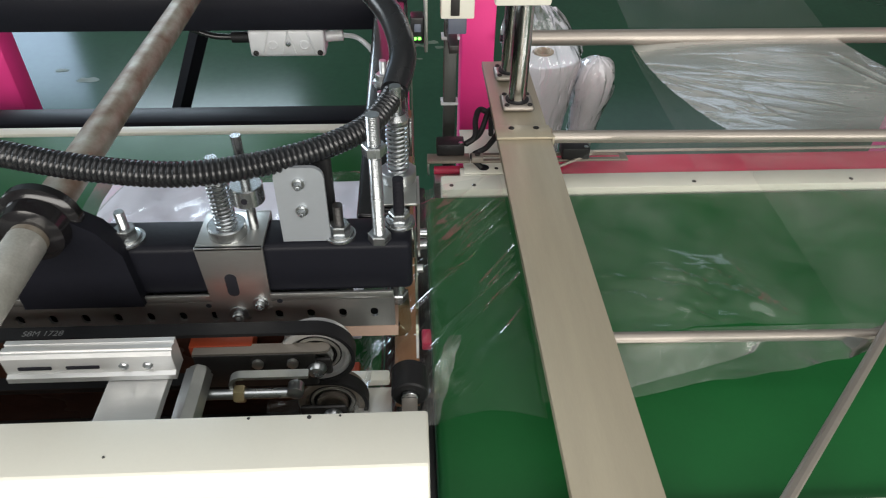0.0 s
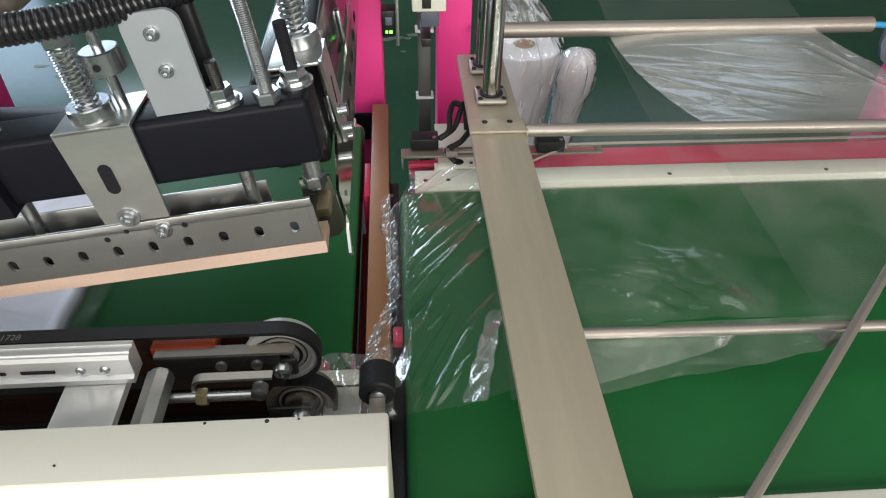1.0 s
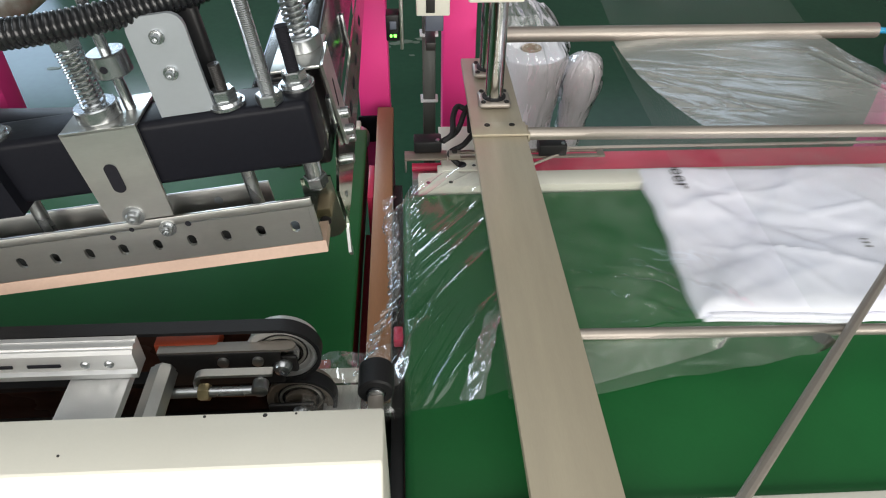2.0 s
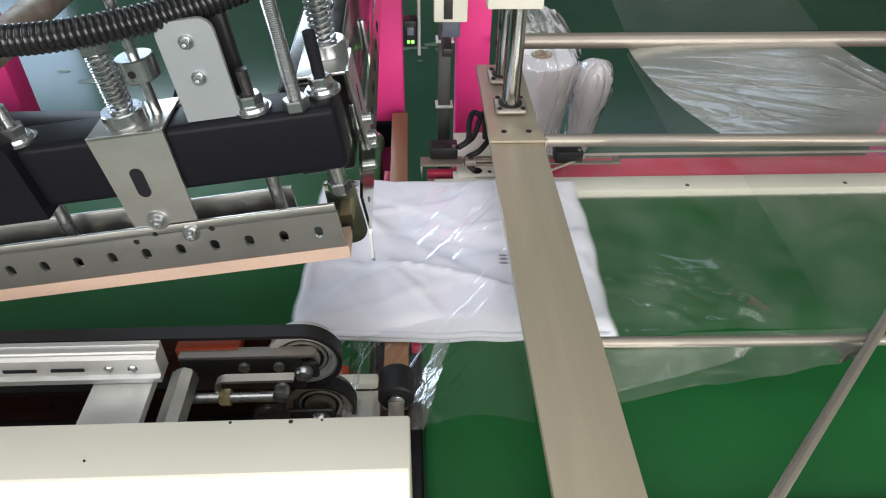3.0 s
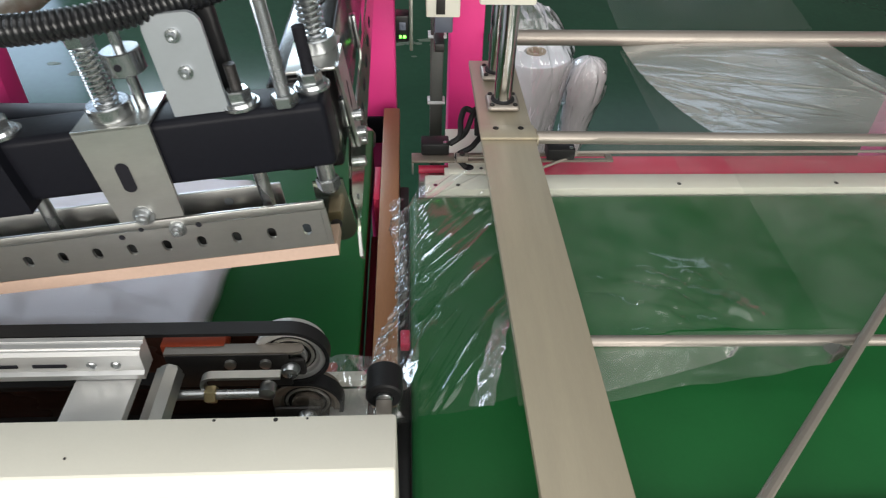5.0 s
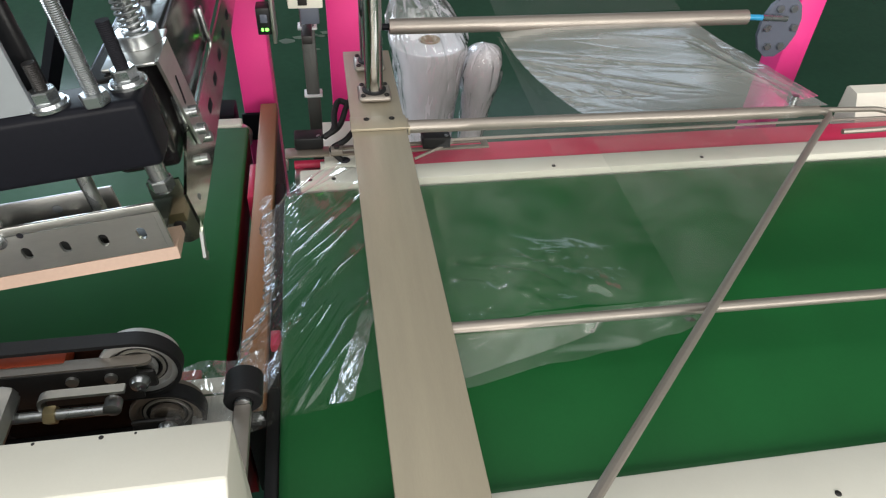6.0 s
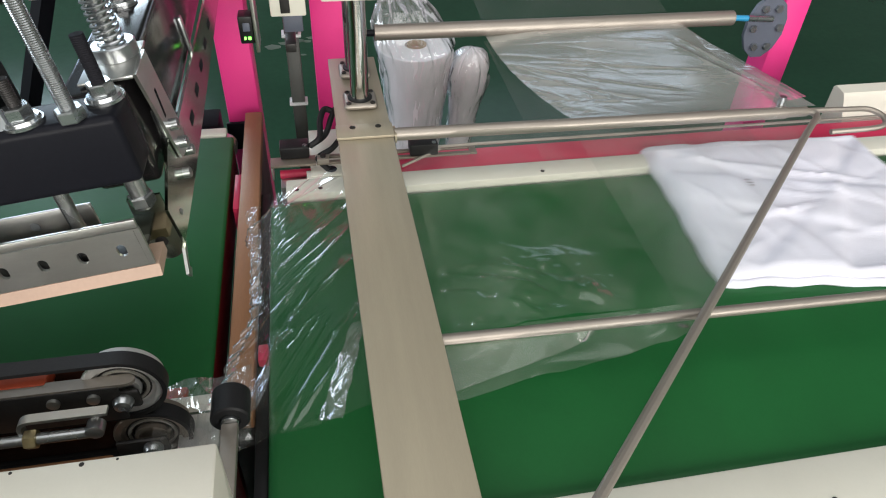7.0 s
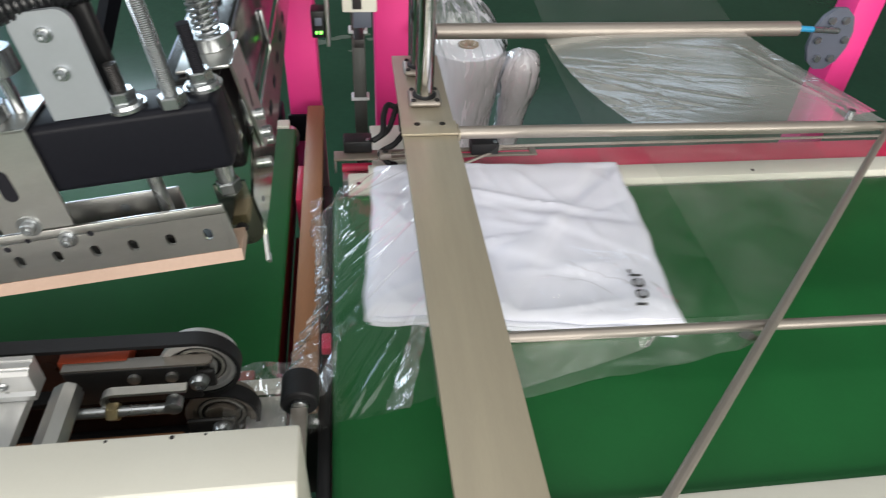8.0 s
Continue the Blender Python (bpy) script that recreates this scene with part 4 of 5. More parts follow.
    fb = part("front_blade", bm, STEEL, j, "perforated stainless angle strip")
    bm = slab(B(), -1.117, -0.017, 0.487, 0.49, 0.9435, 0.951, 0.0005)
    part("blade_lip", bm, STEEL, fb)
    part("blade_foot", slab(B(), -1.117, -0.025, 0.4905, 0.525, 0.907, 0.91, 0.0005), DARK, fb)
    part("rear_blade", slab(B(), -1.117, -0.058, 0.5255, 0.5285, 0.912, 0.948, 0.0005), STEEL, fb)
    part("front_seal", outline_plate(B(), [(-1.117, 0.483, 0.897), (-1.117, 0.487, 0.9065), (-1.117, 0.515, 0.9065), (-1.117, 0.515, 0.897)], (1, 0, 0), 1.103), COPPER, fb, "tan coated sealing strip")
    for x, z in ((-0.1385, 0.944),):
        socket_screw("cap_screw", (x, 0.4868, z - 0.003), (0, -1, 0), 0.0042, fb)
    for x in (-0.5, -0.247, -0.066):
        part("hanger_bolt", rod(B(), (x, 0.508, 0.91), (x, 0.508, 0.98), 0.0055, 14), ZINC, fb)
        part("hanger_nut", hexagon(B(), (x, 0.508, 0.911), (0, 0, 1), 0.019, 0.009), DARK, fb)
    for x, z, r in ((-0.186, 0.9385, 0.0026), (-0.168, 0.944, 0.0022), (-0.121, 0.9425, 0.0026)):
        part("drill_hole", lathe(B(), (x, 0.4869, z), (0, -1, 0), [(r, 0), (r * 0.9, 0.0003)], 14), INK, fb)
    part("drill_hole", lathe(B(), (-0.105, 0.5254, 0.936), (0, -1, 0), [(0.004, 0), (0.0038, 0.0003)], 14), PLATED, fb)
    jaw.blade = fb
    # link shaft in its bearing
    part("shaft", rod(B(), (-0.301, 0.46, 1.068), (-0.301, 1.3, 1.068), 0.0148, 28), RUST, j, "rusted round steel shaft")
    part("shaft_end", lathe(B(), (-0.301, 0.46, 1.068), (0, -1, 0), [(0.0152, 0), (0.0152, 0.085), (0.0135, 0.088), (0.009, 0.088), (0.008, 0.07)], 28), GALV, j, "grey galvanised pipe end")
    bg = part("bearing_ring", lathe(B(), (-0.301, 0.499, 1.068), (0, -1, 0), [(0.027, 0), (0.033, 0.004), (0.033, 0.012), (0.03, 0.015), (0.027, 0.016), (0.025, 0.03), (0.0175, 0.033)], 36), GLOSSBLACK, j, "glossy black bearing housing")
    pts = [(-0.345, 0.461, 0.975), (-0.24, 0.461, 0.975), (-0.243, 0.461, 1.035), (-0.258, 0.461, 1.06), (-0.28, 0.461, 1.075), (-0.32, 0.461, 1.075), (-0.345, 0.461, 1.06)]
    part("gusset", outline_plate(B(), [(x, y + 0.02, z) for x, y, z in pts[1:]] + [(-0.345, 0.481, 0.975)], (0, 1, 0), 0.02), BLACK, j, "black welded gusset")
    # ribbed hose
    line = smooth_path([(-0.62, 0.6, 1.17), (-0.45, 0.53, 1.14), (-0.343, 0.508, 1.13), (-0.311, 0.493, 1.13), (-0.239, 0.484, 1.12), (-0.172, 0.483, 1.115), (-0.111, 0.503, 1.112), (-0.063, 0.53, 1.112), (-0.031, 0.561, 1.115), (-0.01, 0.604, 1.125), (-0.004, 0.637, 1.14), (-0.011, 0.678, 1.155), (-0.026, 0.712, 1.165), (-0.06, 0.77, 1.18), (-0.1, 0.9, 1.18)], 60)
    dense, left, step = [line[0]], 0.0, 0.0009
    for a, b in zip(line, line[1:]):
        span = (b - a).length
        while left + step <= span:
            left += step
            dense.append(a + (b - a) * (left / span))
        left -= span
    part("hose", sweep(B(), dense, lambda i: (0.0091, 0.0101, 0.0106, 0.0106, 0.0101)[i % 5], 18), CONDUIT, j, "black corrugated plastic hose", 60)
    tail_line = smooth_path([(-0.012, 0.6, 1.124), (-0.004, 0.637, 1.14), (-0.011, 0.678, 1.155), (-0.026, 0.712, 1.165), (-0.06, 0.77, 1.18)], 12)
    part("hose_sleeve", sweep(B(), tail_line, 0.0128, 20), CONDUIT, j, "smooth black hose sleeve")
    # junction box under the rear tube
    bx = part("junction_box", slab(B(), -0.252, -0.132, 1.083, 1.13, 0.94, 0.984, 0.005, 3), WHITEBOX, j, "white die-cast junction box")
    for x in (-0.243, -0.141):
        part("box_screw", lathe(B(), (x, 1.083, 0.947), (0, -1, 0), [(0.0045, 0), (0.0045, 0.001), (0.003, 0.0012), (0.0028, -0.001)], 14), DARK, bx)
    for x in (-0.215, -0.165):
        part("boss", lathe(B(), (x, 1.083, 0.96), (0, -1, 0), [(0.008, 0), (0.008, 0.0015), (0.006, 0.002), (0.0055, 0.0005)], 18), WHITEBOX, bx)
    for x, lean in ((-0.232, 0.012), (-0.2, 0.01), (-0.18, -0.01), (-0.148, -0.012)):
        part("rib", rod(B(), (x, 1.0825, 0.945), (x + lean, 1.0825, 0.982), 0.0016, 6), WHITEBOX, bx)
    part("centre_screw", lathe(B(), (-0.19, 1.083, 0.962), (0, -1, 0), [(0.004, 0), (0.004, 0.002), (0.002, 0.0025)], 14), ZINC, bx)
    part("gland", rod(B(), (-0.132, 1.105, 0.965), (-0.105, 1.105, 0.967), 0.009, 12), WHITEBOX, bx)
    part("gland", rod(B(), (-0.282, 1.105, 0.965), (-0.252, 1.105, 0.965), 0.009, 12), RUBBER, bx)
    part("lead", sweep(B(), smooth_path([(-0.28, 1.105, 0.965), (-0.31, 1.105, 0.967), (-0.34, 1.11, 0.975), (-0.37, 1.12, 0.985)], 8), lambda i: 0.0055 if i % 2 else 0.0045, 10), CONDUIT, bx, "black ribbed lead")
    part("cable", sweep(B(), smooth_path([(-0.105, 1.105, 0.967), (-0.08, 1.09, 0.968), (-0.055, 1.05, 0.962), (-0.04, 0.96, 0.97), (-0.03, 0.89, 1.0), (-0.02, 0.8, 1.06)], 8), 0.004, 8), WHITEBOX, j, "white sheathed cable")
    part("terminal", slab(B(), -0.045, -0.034, 0.875, 0.89, 0.985, 1.01, 0.002), BLUE, j)
    return j


# ---- clear film ----
def sheet(name, edge, nu, nv, lift, mat, label, parent=None):
    """A thin film: edge(u, v) gives its place, lift(x, y) its creases."""
    bm = B()
    rows = []
    for i in range(nu + 1):
        row = []
        for k in range(nv + 1):
            p = Vector(edge(i / nu, k / nv))
            p.z += lift(p.x, p.y)
            row.append(bm.verts.new(p))
        rows.append(row)
    for i in range(nu):
        for k in range(nv):
            bm.faces.new((rows[i][k], rows[i + 1][k], rows[i + 1][k + 1], rows[i][k + 1]))
    ob = part(name, bm, mat, parent, label, 180)
    ob.visible_shadow = False
    return ob


def creases(seed, n, box, length, width, height, turn, spread=14):
    """A field of long soft ridges in the film."""
    rnd = random.Random(seed)
    x0, x1, y0, y1 = box
    fold = []
    for _ in range(n):
        a = radians(turn + rnd.gauss(0, spread))
        fold.append((rnd.uniform(x0, x1), rnd.uniform(y0, y1), math.cos(a), math.sin(a), length * rnd.uniform(0.4, 1.3), width * rnd.uniform(0.5, 1.5), height * rnd.uniform(-0.6, 1)))

    def lift(x, y):
        z = 0.0
        for cx, cy, c, s, ln, w, h in fold:
            u, v = (x - cx) * c + (y - cy) * s, -(x - cx) * s + (y - cy) * c
            if abs(u) < 2.2 * ln and abs(v) < 4 * w:
                z += h * math.exp(-(u / ln) ** 2) / (1 + (v / w) ** 2)
        return z
    return lift


def between(table, v):
    """A smooth line through (place, value) pairs."""
    for (a, xa), (b, xb) in zip(table, table[1:]):
        if v <= b:
            k = (v - a) / (b - a)
            return xa + (xb - xa) * k * k * (3 - 2 * k)
    return table[-1][1]


def ridges(folds):
    """Long sharp folds: two ends, half width, height."""
    lines = []
    for ax, ay, bx, by, w, h in folds:
        dx, dy = bx - ax, by - ay
        ln = math.hypot(dx, dy)
        lines.append((ax, ay, dx / ln, dy / ln, ln, w, h))

    def lift(x, y):
        z = 0.0
        for ax, ay, c, s, ln, w, h in lines:
            v = -(x - ax) * s + (y - ay) * c
            if abs(v) < 4 * w:
                u = (x - ax) * c + (y - ay) * s
                if -0.02 < u < ln + 0.02:
                    z += h * min(1, (u + 0.02) / 0.03, (ln + 0.02 - u) / 0.03) * math.exp(-abs(v) / w * 1.2)
        return z
    return lift


def film_over_rods():
    f = thing("film_web", (0.45, 0.7, 0.94), "clear packing film stretched over the bent rods", "plastic film")
    # crumpled where the film turns under the lower rod: flat facets with sharp edges, and one long pull
    pulls = ridges([(0.21, 0.562, 0.33, 0.488, 0.012, 0.002), (0.25, 0.6, 0.35, 0.55, 0.012, 0.0018), (0.335, 0.575, 0.352, 0.478, 0.008, 0.0018), (0.3, 0.665, 0.37, 0.59, 0.016, 0.0015)])

    def crumple(x, y):
        patch = math.exp(-((x - 0.28) / 0.085) ** 4 - ((y - 0.515) / 0.05) ** 4)
        u, v = 0.8 * x - 0.6 * y, 0.6 * x + 0.8 * y
        return patch * (0.011 * abs(noise.noise((u * 17, v * 34, 1.0))) + 0.0045 * abs(noise.noise((u * 52, v * 66, 4.0)))) + pulls(x, y)
    swell = creases(5, 10, (0.2, 0.7, 0.5, 0.78), 0.12, 0.03, 0.003, 140, 25)

    def main(x, y):
        fade = min(1, max(0, (y - 0.44) / 0.03)) * min(1, max(0, (x - 0.19) / 0.02))
        return min((crumple(x, y) + swell(x, y)) * fade, 0.003 if x < 0.23 else 1)
    low_edge = ((0.1, 0.411), (0.19, 0.413), (0.285, 0.417), (0.34, 0.425), (0.4, 0.436), (0.435, 0.446), (0.468, 0.468))

    def upper(u, v):
        y = 0.806 - v * (0.806 - 0.47)
        left = 0.116 + 0.15 * max(0, (y - 0.7) / 0.106)
        x = left + u * (0.78 + (y - 0.79) - left)
        sag = 0.012 * math.sin(math.pi * u) * math.sin(math.pi * v)
        under = 0.018 * min(1, max(0, (0.27 - x) / 0.07))
        return x, y, 0.9505 - 0.009 * v - sag - under
    sheet("upper_layer", upper, 170, 120, main, FILM, "clear wrinkled film layer", f)

    def below(u, v):
        x = 0.116 + u * (0.46 - 0.116)
        y = 0.47 - v * (0.47 - between(low_edge, x))
        return x, y, 0.9405 - 0.018 * min(1, max(0, (0.27 - x) / 0.07)) - 0.012 * v
    sheet("lower_edge", below, 80, 24, creases(13, 14, (0.19, 0.45, 0.4, 0.47), 0.04, 0.006, 0.0016, 12, 20), FILM, "clear film edge below the rod", f)

    def doubled(u, v):
        y = 0.8 - v * 0.325
        return 0.436 + 0.008 * v + u * (0.34 + y - 0.79 - 0.008 * v), y, 0.93 - 0.02 * v
    sheet("lower_layer", doubled, 60, 60, creases(9, 14, (0.5, 0.75, 0.55, 0.8), 0.1, 0.012, 0.003, 100), FILM_DOUBLE, "clear film layer", f)

    streaks = creases(11, 40, (0.42, 0.74, 0.84, 1.12), 0.06, 0.0032, 0.0008, 158, 12)
    shreds = creases(12, 46, (0.4, 0.53, 0.83, 1.03), 0.026, 0.0035, 0.0018, 122, 22)
    long_pulls = ridges([(0.392, 1.06, 0.62, 0.9, 0.004, 0.0018), (0.395, 1.02, 0.56, 0.88, 0.004, 0.002), (0.4, 1.09, 0.7, 0.96, 0.004, 0.0014), (0.72, 1.09, 0.775, 0.84, 0.004, 0.003), (0.7, 1.06, 0.755, 0.86, 0.005, 0.002)])

    def web_folds(x, y):
        return streaks(x, y) + shreds(x, y) + long_pulls(x, y)

    def web(u, v):
        y = 1.174 - v * (1.174 - 0.803)
        x0, x1 = 0.396 + 0.054 * v * v, 0.757 + 0.031 * v
        return x0 + u * (x1 - x0), y, 0.928 + 0.026 * v - 0.014 * math.sin(math.pi * v) * (0.6 + 0.4 * math.sin(u * 5)) - 0.012 * (1 - u) ** 6
    sheet("web", web, 190, 190, web_folds, FILM_WEB, "hazy creased film web", f)

    def web_edge(u, v):
        y = 1.1 - v * 0.285
        x = 0.758 + 0.019 * v
        w = 0.008 + 0.03 * v
        return x + (u - 1) * w, y, 0.9295 + 0.0265 * v + 0.3 * u * w * (1 - 0.4 * v)
    sheet("web_edge", web_edge, 12, 80, creases(19, 24, (0.7, 0.8, 0.81, 1.1), 0.02, 0.003, 0.002, 100, 25), FILM_FLAP, "folded shiny film edge", f)

    def under(u, v):
        y = 1.16 - v * 0.36
        return 0.39 + u * 0.33, y, 0.912 - 0.012 * v
    sheet("web_return", under, 40, 40, creases(15, 14, (0.38, 0.7, 0.8, 1.15), 0.12, 0.01, 0.003, 100), FILM_DOUBLE, "clear film layer", f)

    def rear(u, v):
        return 0.39 + 0.03 * v + u * (0.35 + 0.05 * v), 1.188 + v * 0.75, 0.94 + 0.05 * v
    sheet("rear_web", rear, 30, 30, creases(17, 12, (0.4, 0.85, 1.2, 1.9), 0.3, 0.03, 0.004, 90), FILM_DOUBLE, "hazy film web", f)

    def hem(u, v):
        return 0.187 + u * 0.15, 0.464 - v * 0.046 * (1 - u) ** 0.8 - 0.002, 0.929 - 0.01 * v
    sheet("hem", hem, 30, 12, creases(27, 8, (0.18, 0.33, 0.42, 0.47), 0.03, 0.006, 0.002, 20), FILM_HEM, "milky folded film hem", f)


def film_end():
    c = thing("film_tail", (0.08, 0.6, 0.9), "loose clear film end with a crinkled sealed edge", "plastic film")
    rnd = random.Random(8)
    soft = creases(21, 12, (0.03, 0.13, 0.45, 0.74), 0.05, 0.004, 0.0007, 52, 8)
    folds = [(0.0, 0.516, 0.121, 0.664, 0.0036, 0.0034), (0.035, 0.612, 0.118, 0.7, 0.0028, 0.0024), (0.056, 0.5425, 0.118, 0.609, 0.0045, 0.0032), (0.007, 0.436, 0.037, 0.503, 0.006, 0.005), (0.016, 0.43, 0.03, 0.5, 0.0025, 0.003), (0.02, 0.47, 0.07, 0.58, 0.002, 0.0013), (0.04, 0.412, 0.1, 0.512, 0.005, 0.0036), (0.054, 0.419, 0.118, 0.505, 0.004, 0.003), (0.03, 0.72, 0.11, 0.765, 0.0025, 0.0014)]
    # a fan of fine taut folds drawn from the nip towards the bar
    for _ in range(32):
        y = rnd.uniform(0.42, 0.76)
        x = rnd.uniform(-0.005, 0.05)
        a = radians(46 + 20 * min(1, max(0, (0.56 - y) / 0.13)) + rnd.gauss(0, 3))
        ln, w = rnd.uniform(0.025, 0.11), rnd.uniform(0.0011, 0.0022)
        folds.append((x, y, x + ln * math.cos(a), y + ln * math.sin(a), w, w * rnd.uniform(0.25, 0.85)))
    # softer folds farther back, which come into sight when the film is drawn along
    for _ in range(26):
        y = rnd.uniform(0.4, 0.72)
        x = 0.105 + 0.05 * rnd.random()
        a = radians(40 + 16 * rnd.random())
        ln, w = rnd.uniform(0.05, 0.13), rnd.uniform(0.002, 0.0045)
        folds.append((x, y, x + ln * math.cos(a), y + ln * math.sin(a), w, w * rnd.uniform(0.22, 0.5)))
    taut = ridges(folds)
    cut = ((0.0, 0.03), (0.16, -0.004), (0.3, 0.004), (0.42, 0.004), (0.58, 0.006), (0.78, -0.016), (0.9, -0.02), (1.0, 0.0))

    def left_edge(y):
        return between(cut, (0.792 - y) / 0.384)

    def pleat(x, y):
        """Gathered pleats where the film drops over the belt's end."""
        s = noise.noise((x * 70, y * 55, 5.0))
        w = 0.6 + noise.noise((x * 60, y * 40, 2.0))
        band = 1 if x < 0.028 else math.exp(-((x - 0.028) / 0.012) ** 2)
        reach = min(1, max(0, (y - 0.585) / 0.04))
        z = band * reach * 0.00115 * w * math.sin(math.tau * (0.87 * x - 0.5 * y) / 0.0062 + 2.2 * s)
        bead = math.exp(-((x - 0.0275) / 0.0022) ** 2) * reach
        return z + bead * (0.0012 + 0.001 * math.sin(math.tau * y / 0.0068 + 3 * s))

    def hang(u, v):
        y = 0.792 - v * (0.792 - 0.408) - 0.012 * v * math.sin(u * 7) * u
        left = between(cut, v) + 0.001 * math.sin(v * 140) * (1 - u) ** 12
        x = left + u * (0.19 - left)
        y -= (1 - v) * 0.3 * max(0, 0.117 - x)
        drop = 0.007 * min(1, max(0, (0.026 - x) / 0.012))
        return x, y, 0.895 + 0.036 * u ** 0.7 - drop + 0.002 * math.sin(v * 61 + 1) * (1 - u) ** 8

    def lift(x, y):
        return min(soft(x, y) + taut(x, y) + pleat(x, y), 0.006 if x > 0.1 else 1)
    sheet("tail", hang, 230, 330, lift, FILM_FOLD, "crinkled clear film", c)

    def gathered(u, v):
        y = 0.745 - v * 0.335
        x = left_edge(y) + 0.012 * u + 0.0012 * math.sin(v * 140)
        return x, y, 0.8955 + 0.004 * u + 0.0012 * math.sin(v * 95 + 4 * u)
    sheet("gathered_edge", gathered, 24, 260, lambda x, y: 1.2 * pleat(x, y) + 0.0011 * abs(noise.noise((x * 110, y * 75, 9.0))), FILM_EDGE, "gathered shiny film edge", c)

    def flap(u, v):
        w = 0.02 - 0.006 * v + 0.0015 * math.sin(v * 23)
        x, y = 0.08 + 0.033 * v + (u - 0.5) * w, 0.396 + 0.118 * v - (u - 0.5) * w * 0.3
        return x, y, 0.932 + 0.36 * (x - 0.08) - 0.2 * (y - 0.396)
    sheet("fold_flap", flap, 16, 90, creases(35, 26, (0.07, 0.12, 0.39, 0.52), 0.012, 0.0014, 0.0009, 62), FILM_FLAP, "folded over film flap", c)

    def small_flap(u, v):
        w = 0.012 * math.sin(math.pi * min(1, 0.15 + v)) + 0.002
        x, y = 0.013 + 0.016 * v + (u - 0.5) * w, 0.428 + 0.074 * v
        return x, y, 0.914 + 0.37 * (x - 0.013) - 0.2 * (y - 0.428)
    sheet("fold_flap", small_flap, 10, 50, creases(36, 16, (0.0, 0.04, 0.42, 0.51), 0.01, 0.0014, 0.0008, 68), FILM_FLAP, "folded over film flap", c)

    def trimmed(u, v):
        return -0.075 + 0.085 * u, 0.405 + 0.085 * v, 0.886 + 0.012 * u + 0.004 * math.sin(9 * u + 5 * v)
    sheet("trim_strip", trimmed, 40, 40, creases(33, 24, (-0.08, 0.02, 0.4, 0.5), 0.025, 0.003, 0.004, 60, 40), FILM_EDGE, "crumpled clear film trim", c)
    # crinkled seam bead along the cut edge
    line = [Vector(hang(0.0, k / 160)) + Vector((rnd.gauss(0, 0.0008), 0, rnd.gauss(0, 0.0008) + 0.001)) for k in range(8, 161)]
    part("seam", sweep(B(), line, lambda i: 0.0006 + 0.0004 * math.sin(i * 2.3), 6), WRAP, c, "crinkled seam of molten film", 180)
    return c


# ---- folded shirts ----
def shirt(label, seed, turned, marked=True, bagged=False, taper=0.0, d=0.286):
    w, h = 0.35, 0.021
    s = thing("folded_shirt", (0, 0, 0), label, "folded shirt", "shirts on the belt")
    sg = -1 if turned else 1
    big = creases(seed, 16, (-w / 2, w / 2, -d / 2, d / 2), 0.09, 0.008, 0.0042, 25)
    rnd = random.Random(seed)
    steps = [(rnd.uniform(-0.1, 0.1), rnd.uniform(-0.08, 0.08), radians(a + rnd.gauss(0, 8)), rnd.choice((-1, 1)) * 0.005) for a in (62, 118, 75, 160, 20)]

    def fold(x, y):
        return sum(h0 / (1 + math.exp(-((x - cx) * math.cos(a) + (y - cy) * math.sin(a)) / 0.003)) for cx, cy, a, h0 in steps)
    # pressed-in fold lines of the jersey
    pressed = ridges([(sg * a, sg * b, sg * c, sg * e, q, z) for a, b, c, e, q, z in ((-0.12, 0.1, 0.06, 0.045, 0.0045, 0.0055), (0.05, 0.05, 0.13, 0.03, 0.004, 0.004), (-0.1, -0.045, 0.0, -0.02, 0.004, 0.005), (-0.02, 0.01, 0.03, -0.002, 0.003, 0.004), (0.02, 0.12, 0.075, 0.045, 0.005, 0.0035), (-0.15, 0.03, -0.09, -0.06, 0.004, 0.0035), (0.0, -0.08, 0.12, -0.06, 0.006, 0.003))])
    small = creases(seed + 1, 44, (-w / 2, w / 2, -d / 2, d / 2), 0.045, 0.0038, 0.0022, 110)

    def top(x, y):
        e = min(w / 2 - abs(x), d / 2 - abs(y))
        k = min(1, max(0, e) / 0.016)
        flap = 0.0025 if (x * 0.5 + y * 0.86) > 0.03 else 0.0
        return 0.004 + (h - 0.004) * math.sqrt(max(0, 1 - (1 - k) ** 2)) + k * (1 - math.exp(-((x - sg * 0.137) / 0.028) ** 4 - ((y + sg * 0.105) / 0.04) ** 4)) * (big(x, y) + small(x, y) + fold(x, y) + pressed(x, y) + flap + 0.0015 * noise.noise((x * 30, y * 30, seed)))
    bm = B()
    n, m = 90, 76
    def line(k, cells, size):
        u = 2 * k / cells - 1
        return math.copysign(1 - (1 - abs(u)) ** 1.35, u) * size / 2
    wob = lambda a, p: 0.0016 * math.sin(a * 30 + p) + 0.001 * math.sin(a * 90 + 2 * p)
    grid = [[None] * (m + 1) for _ in range(n + 1)]
    base = [[None] * (m + 1) for _ in range(n + 1)]
    for i in range(n + 1):
        for k in range(m + 1):
            x, y = line(i, n, w), line(k, m, d)
            xx, yy = x + wob(y, 1) * abs(2 * x / w) ** 3, y + wob(x, seed) * abs(2 * y / d) ** 3
            grid[i][k] = bm.verts.new((xx, yy * (1 + taper * 2 * x / w), top(x, y)))
    for i in range(n):
        for k in range(m):
            bm.faces.new((grid[i][k], grid[i + 1][k], grid[i + 1][k + 1], grid[i][k + 1]))
    rim = [grid[i][0] for i in range(n + 1)] + [grid[n][k] for k in range(1, m + 1)] + [grid[i][m] for i in range(n - 1, -1, -1)] + [grid[0][k] for k in range(m - 1, 0, -1)]
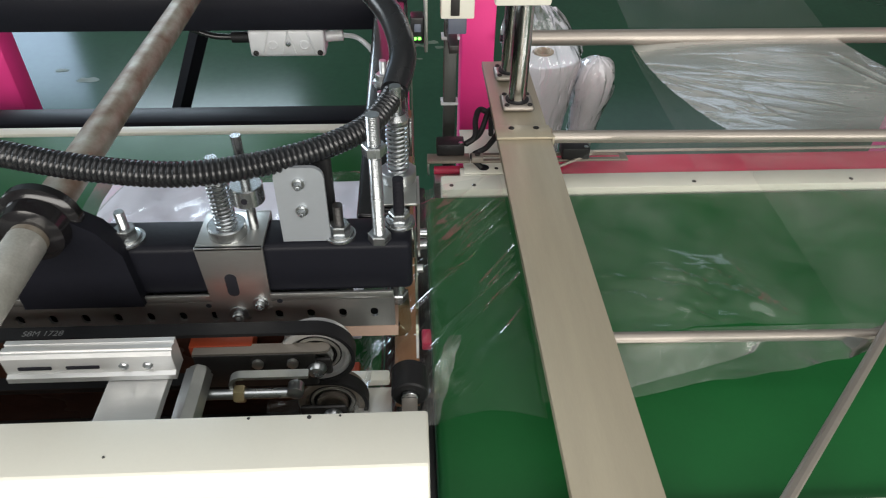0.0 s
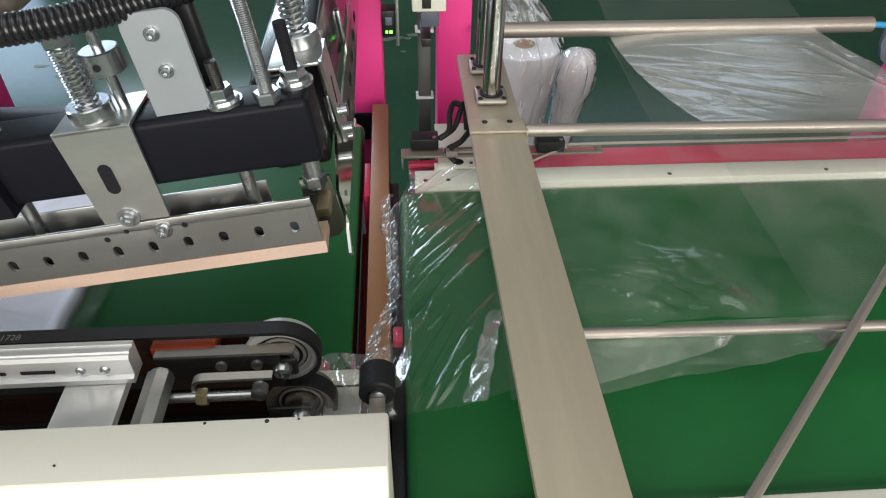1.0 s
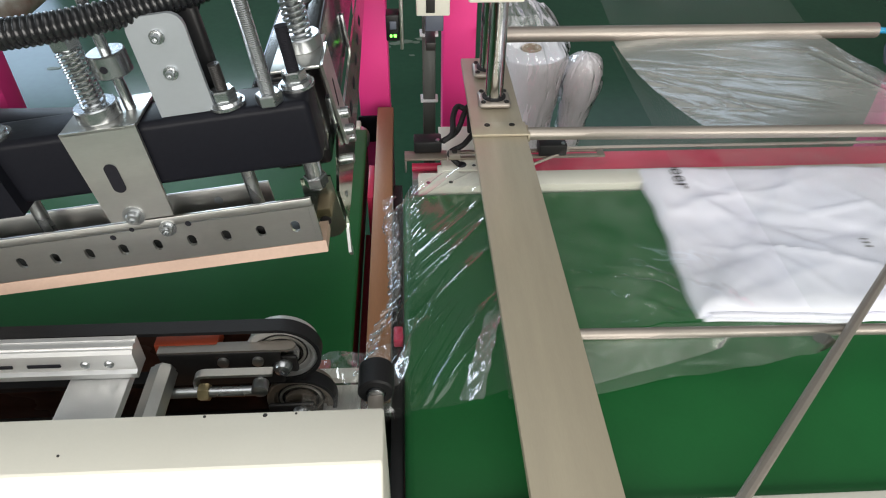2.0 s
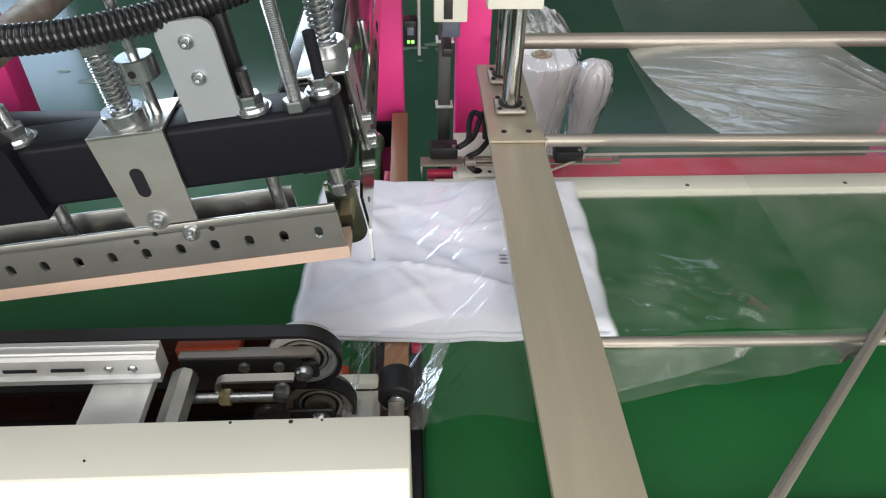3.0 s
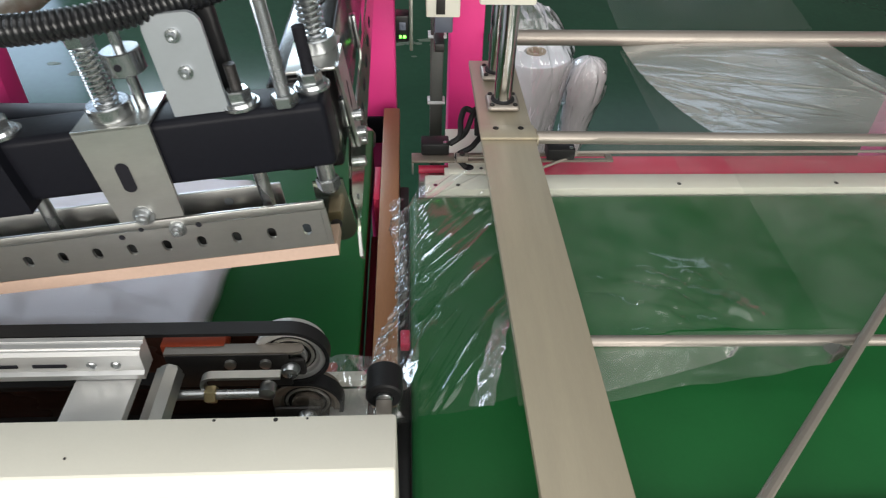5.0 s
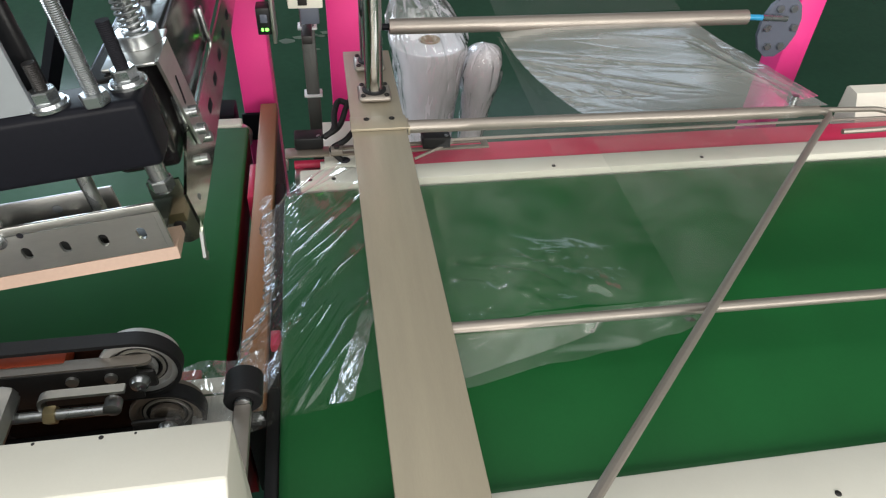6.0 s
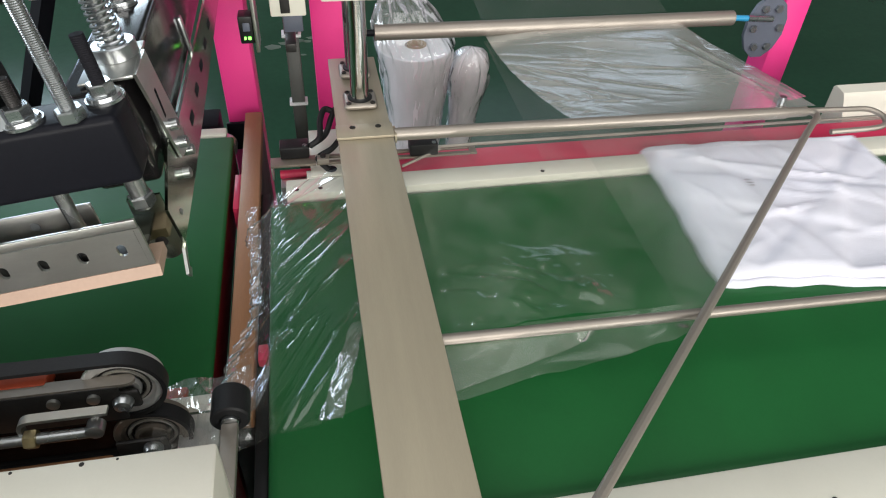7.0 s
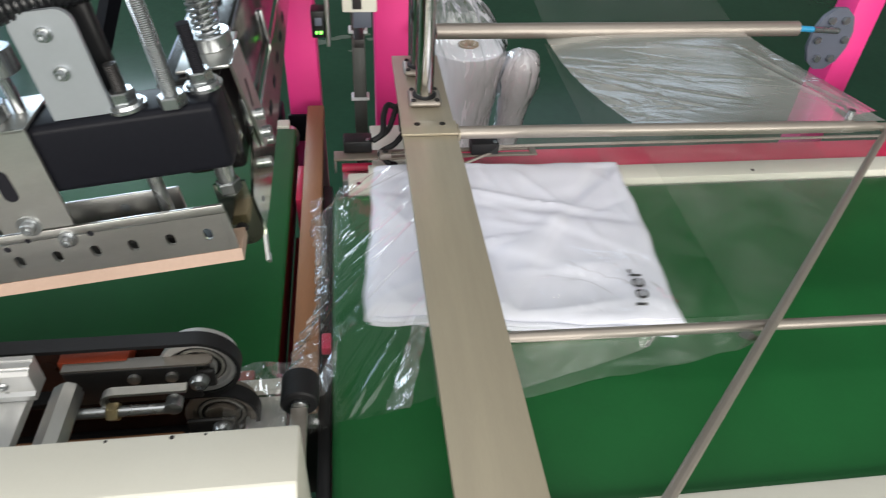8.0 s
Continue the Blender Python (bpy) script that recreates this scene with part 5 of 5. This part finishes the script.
    low = [bm.verts.new((v.co.x * 0.985, v.co.y * 0.985, 0.0)) for v in rim]
    for k in range(len(rim)):
        j = (k + 1) % len(rim)
        bm.faces.new((rim[k], low[k], low[j], rim[j]))
    bm.faces.new(low)
    part("body", bm, COTTON, s, "white folded cotton jersey", 60)
    # folded layers along the near edge
    for z, dx in ((0.0045, 0.0), (0.0095, 0.004)):
        edge = [Vector((-w / 2 + 0.008 + dx + (w - 0.02) * k / 40, (-d / 2 - 0.001 + wob(k / 40 * w - w / 2, seed)) * (1 + taper * (k / 20 - 1)), z + 0.0012 * math.sin(k * 0.7 + seed))) for k in range(41)]
        part("fold_layer", sweep(B(), edge, 0.0036, 8), COTTON, s)
    def mark(cx, cy, bars, bw, bl, gap, mat, name):
        bm = B()
        for b in range(bars):
            for a in range(6):
                y0, y1 = cy + (b - bars / 2) * gap, cy + (b - bars / 2) * gap + bw
                x0, x1 = cx - bl / 2 + bl * a / 6, cx - bl / 2 + bl * (a + 1) / 6
                q = [(sg * x, sg * y) for x, y in ((x0, y0), (x1, y0), (x1, y1), (x0, y1))]
                bm.faces.new([bm.verts.new((x, y, top(x, y) + 0.0009)) for x, y in q])
        bmesh.ops.recalc_face_normals(bm, faces=bm.faces[:])
        part(name, bm, mat, s, "dark printed lettering shown as bars" if mat is INK else "faint grey printed size mark")
    if bagged:
        wrap = creases(seed + 5, 40, (-w / 2 - 0.03, w / 2 + 0.03, -d / 2, d / 2), 0.06, 0.007, 0.008, 70)
        sheet("film_bag", lambda u, v: ((u - 0.5) * (w + 0.05), (v - 0.5) * (d + 0.02), 0.006 + 0.028 * min(1, 6 * u, 6 * (1 - u), 6 * v + 0.3, 6 * (1 - v) + 0.3)), 90, 70, wrap, FILM, "glossy clear film bag", s)
    if not marked:
        return s
    font = bpy.data.curves.new("print", "FONT")
    font.body, font.size, font.resolution_u = "eer", 0.028, 4
    words = new("print_source", font)
    bpy.context.view_layer.update()
    flat = bpy.data.meshes.new_from_object(words)
    bm = B()
    bm.from_mesh(flat)
    bpy.data.objects.remove(words)
    bmesh.ops.triangulate(bm, faces=bm.faces[:])
    for v in bm.verts:
        x, y = 0.139 - v.co.y * 1.1, -0.128 + v.co.x * 1.3
        v.co = (sg * x, sg * y, top(sg * x, sg * y) + 0.0022)
    part("print", bm, INK, s, "black printed letters")
    mark(0.129, -0.132, 1, 0.004, 0.013, 0.006, INK, "print_stroke")
    mark(-0.06, 0.035, 3, 0.003, 0.009, 0.007, GREYINK, "size_mark")
    return s


hall()
infeed()
outfeed()
side_pad()
posts()
cross_bar()
film_guide()
sensor_rail()
uprights()
film_rolls()
far_box()
casing()
trim_drive()
JAW_THING = jaw()
film_over_rods()
FILM_TAIL = film_end()
SHIRTS = [shirt("white folded cotton shirt sealed in clear film", 31, True, False, True), shirt("white folded cotton shirt with dark print at its far corner", 37, True), shirt("white folded cotton shirt with dark print at its near corner", 41, False, taper=0.07, d=0.304)]


# ---- what moves ----
def motions():
    def swing(k):
        return pose(JAW[0] - 0.031 * k, JAW[1] - 0.006 * k, JAW[2] + 0.098 * k, -0.99 * k, -7.32 * k, 0.82 * k)
    lift = [(0, 0), (0.2, 0), (0.3, 0.15), (0.4, 0.5), (0.5, 0.8), (0.6, 0.95), (0.7, 1), (2, 1), (3.7, 1), (3.8, 0.9), (3.9, 0.54), (4.0, 0.19), (4.1, 0.01), (4.2, 0), (4.55, 0), (4.65, 0.15), (4.75, 0.5), (4.85, 0.8), (4.95, 0.95), (5.1, 1), (8, 1)]
    walk(JAW_THING, [(t, swing(k)) for t, k in lift])
    walk(jaw.blade, [(t, pose(0, 0, 0.03 * max(0, 1 - k / 0.4))) for t, k in lift])
    walk(trim_drive.marking, [(0, pose(0, 0, 0)), (1.65, pose(0, 0, 0)), (2.4, pose(-0.3, 0, 0)), (8, pose(-0.3, 0, 0))])
    # the film end is drawn along with each shirt and springs back after the cut
    pull = [(0, -0.07), (0.28, -0.07), (0.4, -0.03), (0.55, 0), (2.1, 0), (2.5, -0.06), (2.8, -0.07), (4.3, -0.07), (4.6, -0.065), (4.8, -0.03), (5.0, 0), (8, 0)]
    walk(FILM_TAIL, [(t, pose(0.08 + x, 0.6, 0.9 + 0.42 * x)) for t, x in pull])
    y, z = 0.677, 0.8665
    ride = [
        [(0, -0.231), (0.42, -0.231), (0.5, -0.25), (0.6, -0.308), (0.8, -0.417), (1.0, -0.51), (1.5, -0.75), (2.2, -1.1), (2.5, -1.2), (8, -1.2)],
        [(0, 1.5), (1.0, 1.017), (1.5, 0.767), (2.0, 0.524), (2.8, 0.129), (3.0, 0.06), (3.4, -0.093), (3.5, -0.133), (3.6, -0.175), (3.7, -0.222), (3.8, -0.231), (4.7, -0.231), (4.8, -0.25), (4.9, -0.308), (5.3, -0.51), (6.4, -0.8), (8, -0.8)],
        [(0, 2.35), (5.0, 1.72), (6.0, 1.23), (6.5, 0.983), (7.0, 0.72), (7.5, 0.482), (8, 0.24)],
    ]
    for thing_moved, rows, turn, shift in zip(SHIRTS, ride, (0, -2, -4.5), (0, 0, 0.009)):
        walk(thing_moved, [(t, pose(x, y + shift, z, 0, 0, turn)) for t, x in rows])


motions()
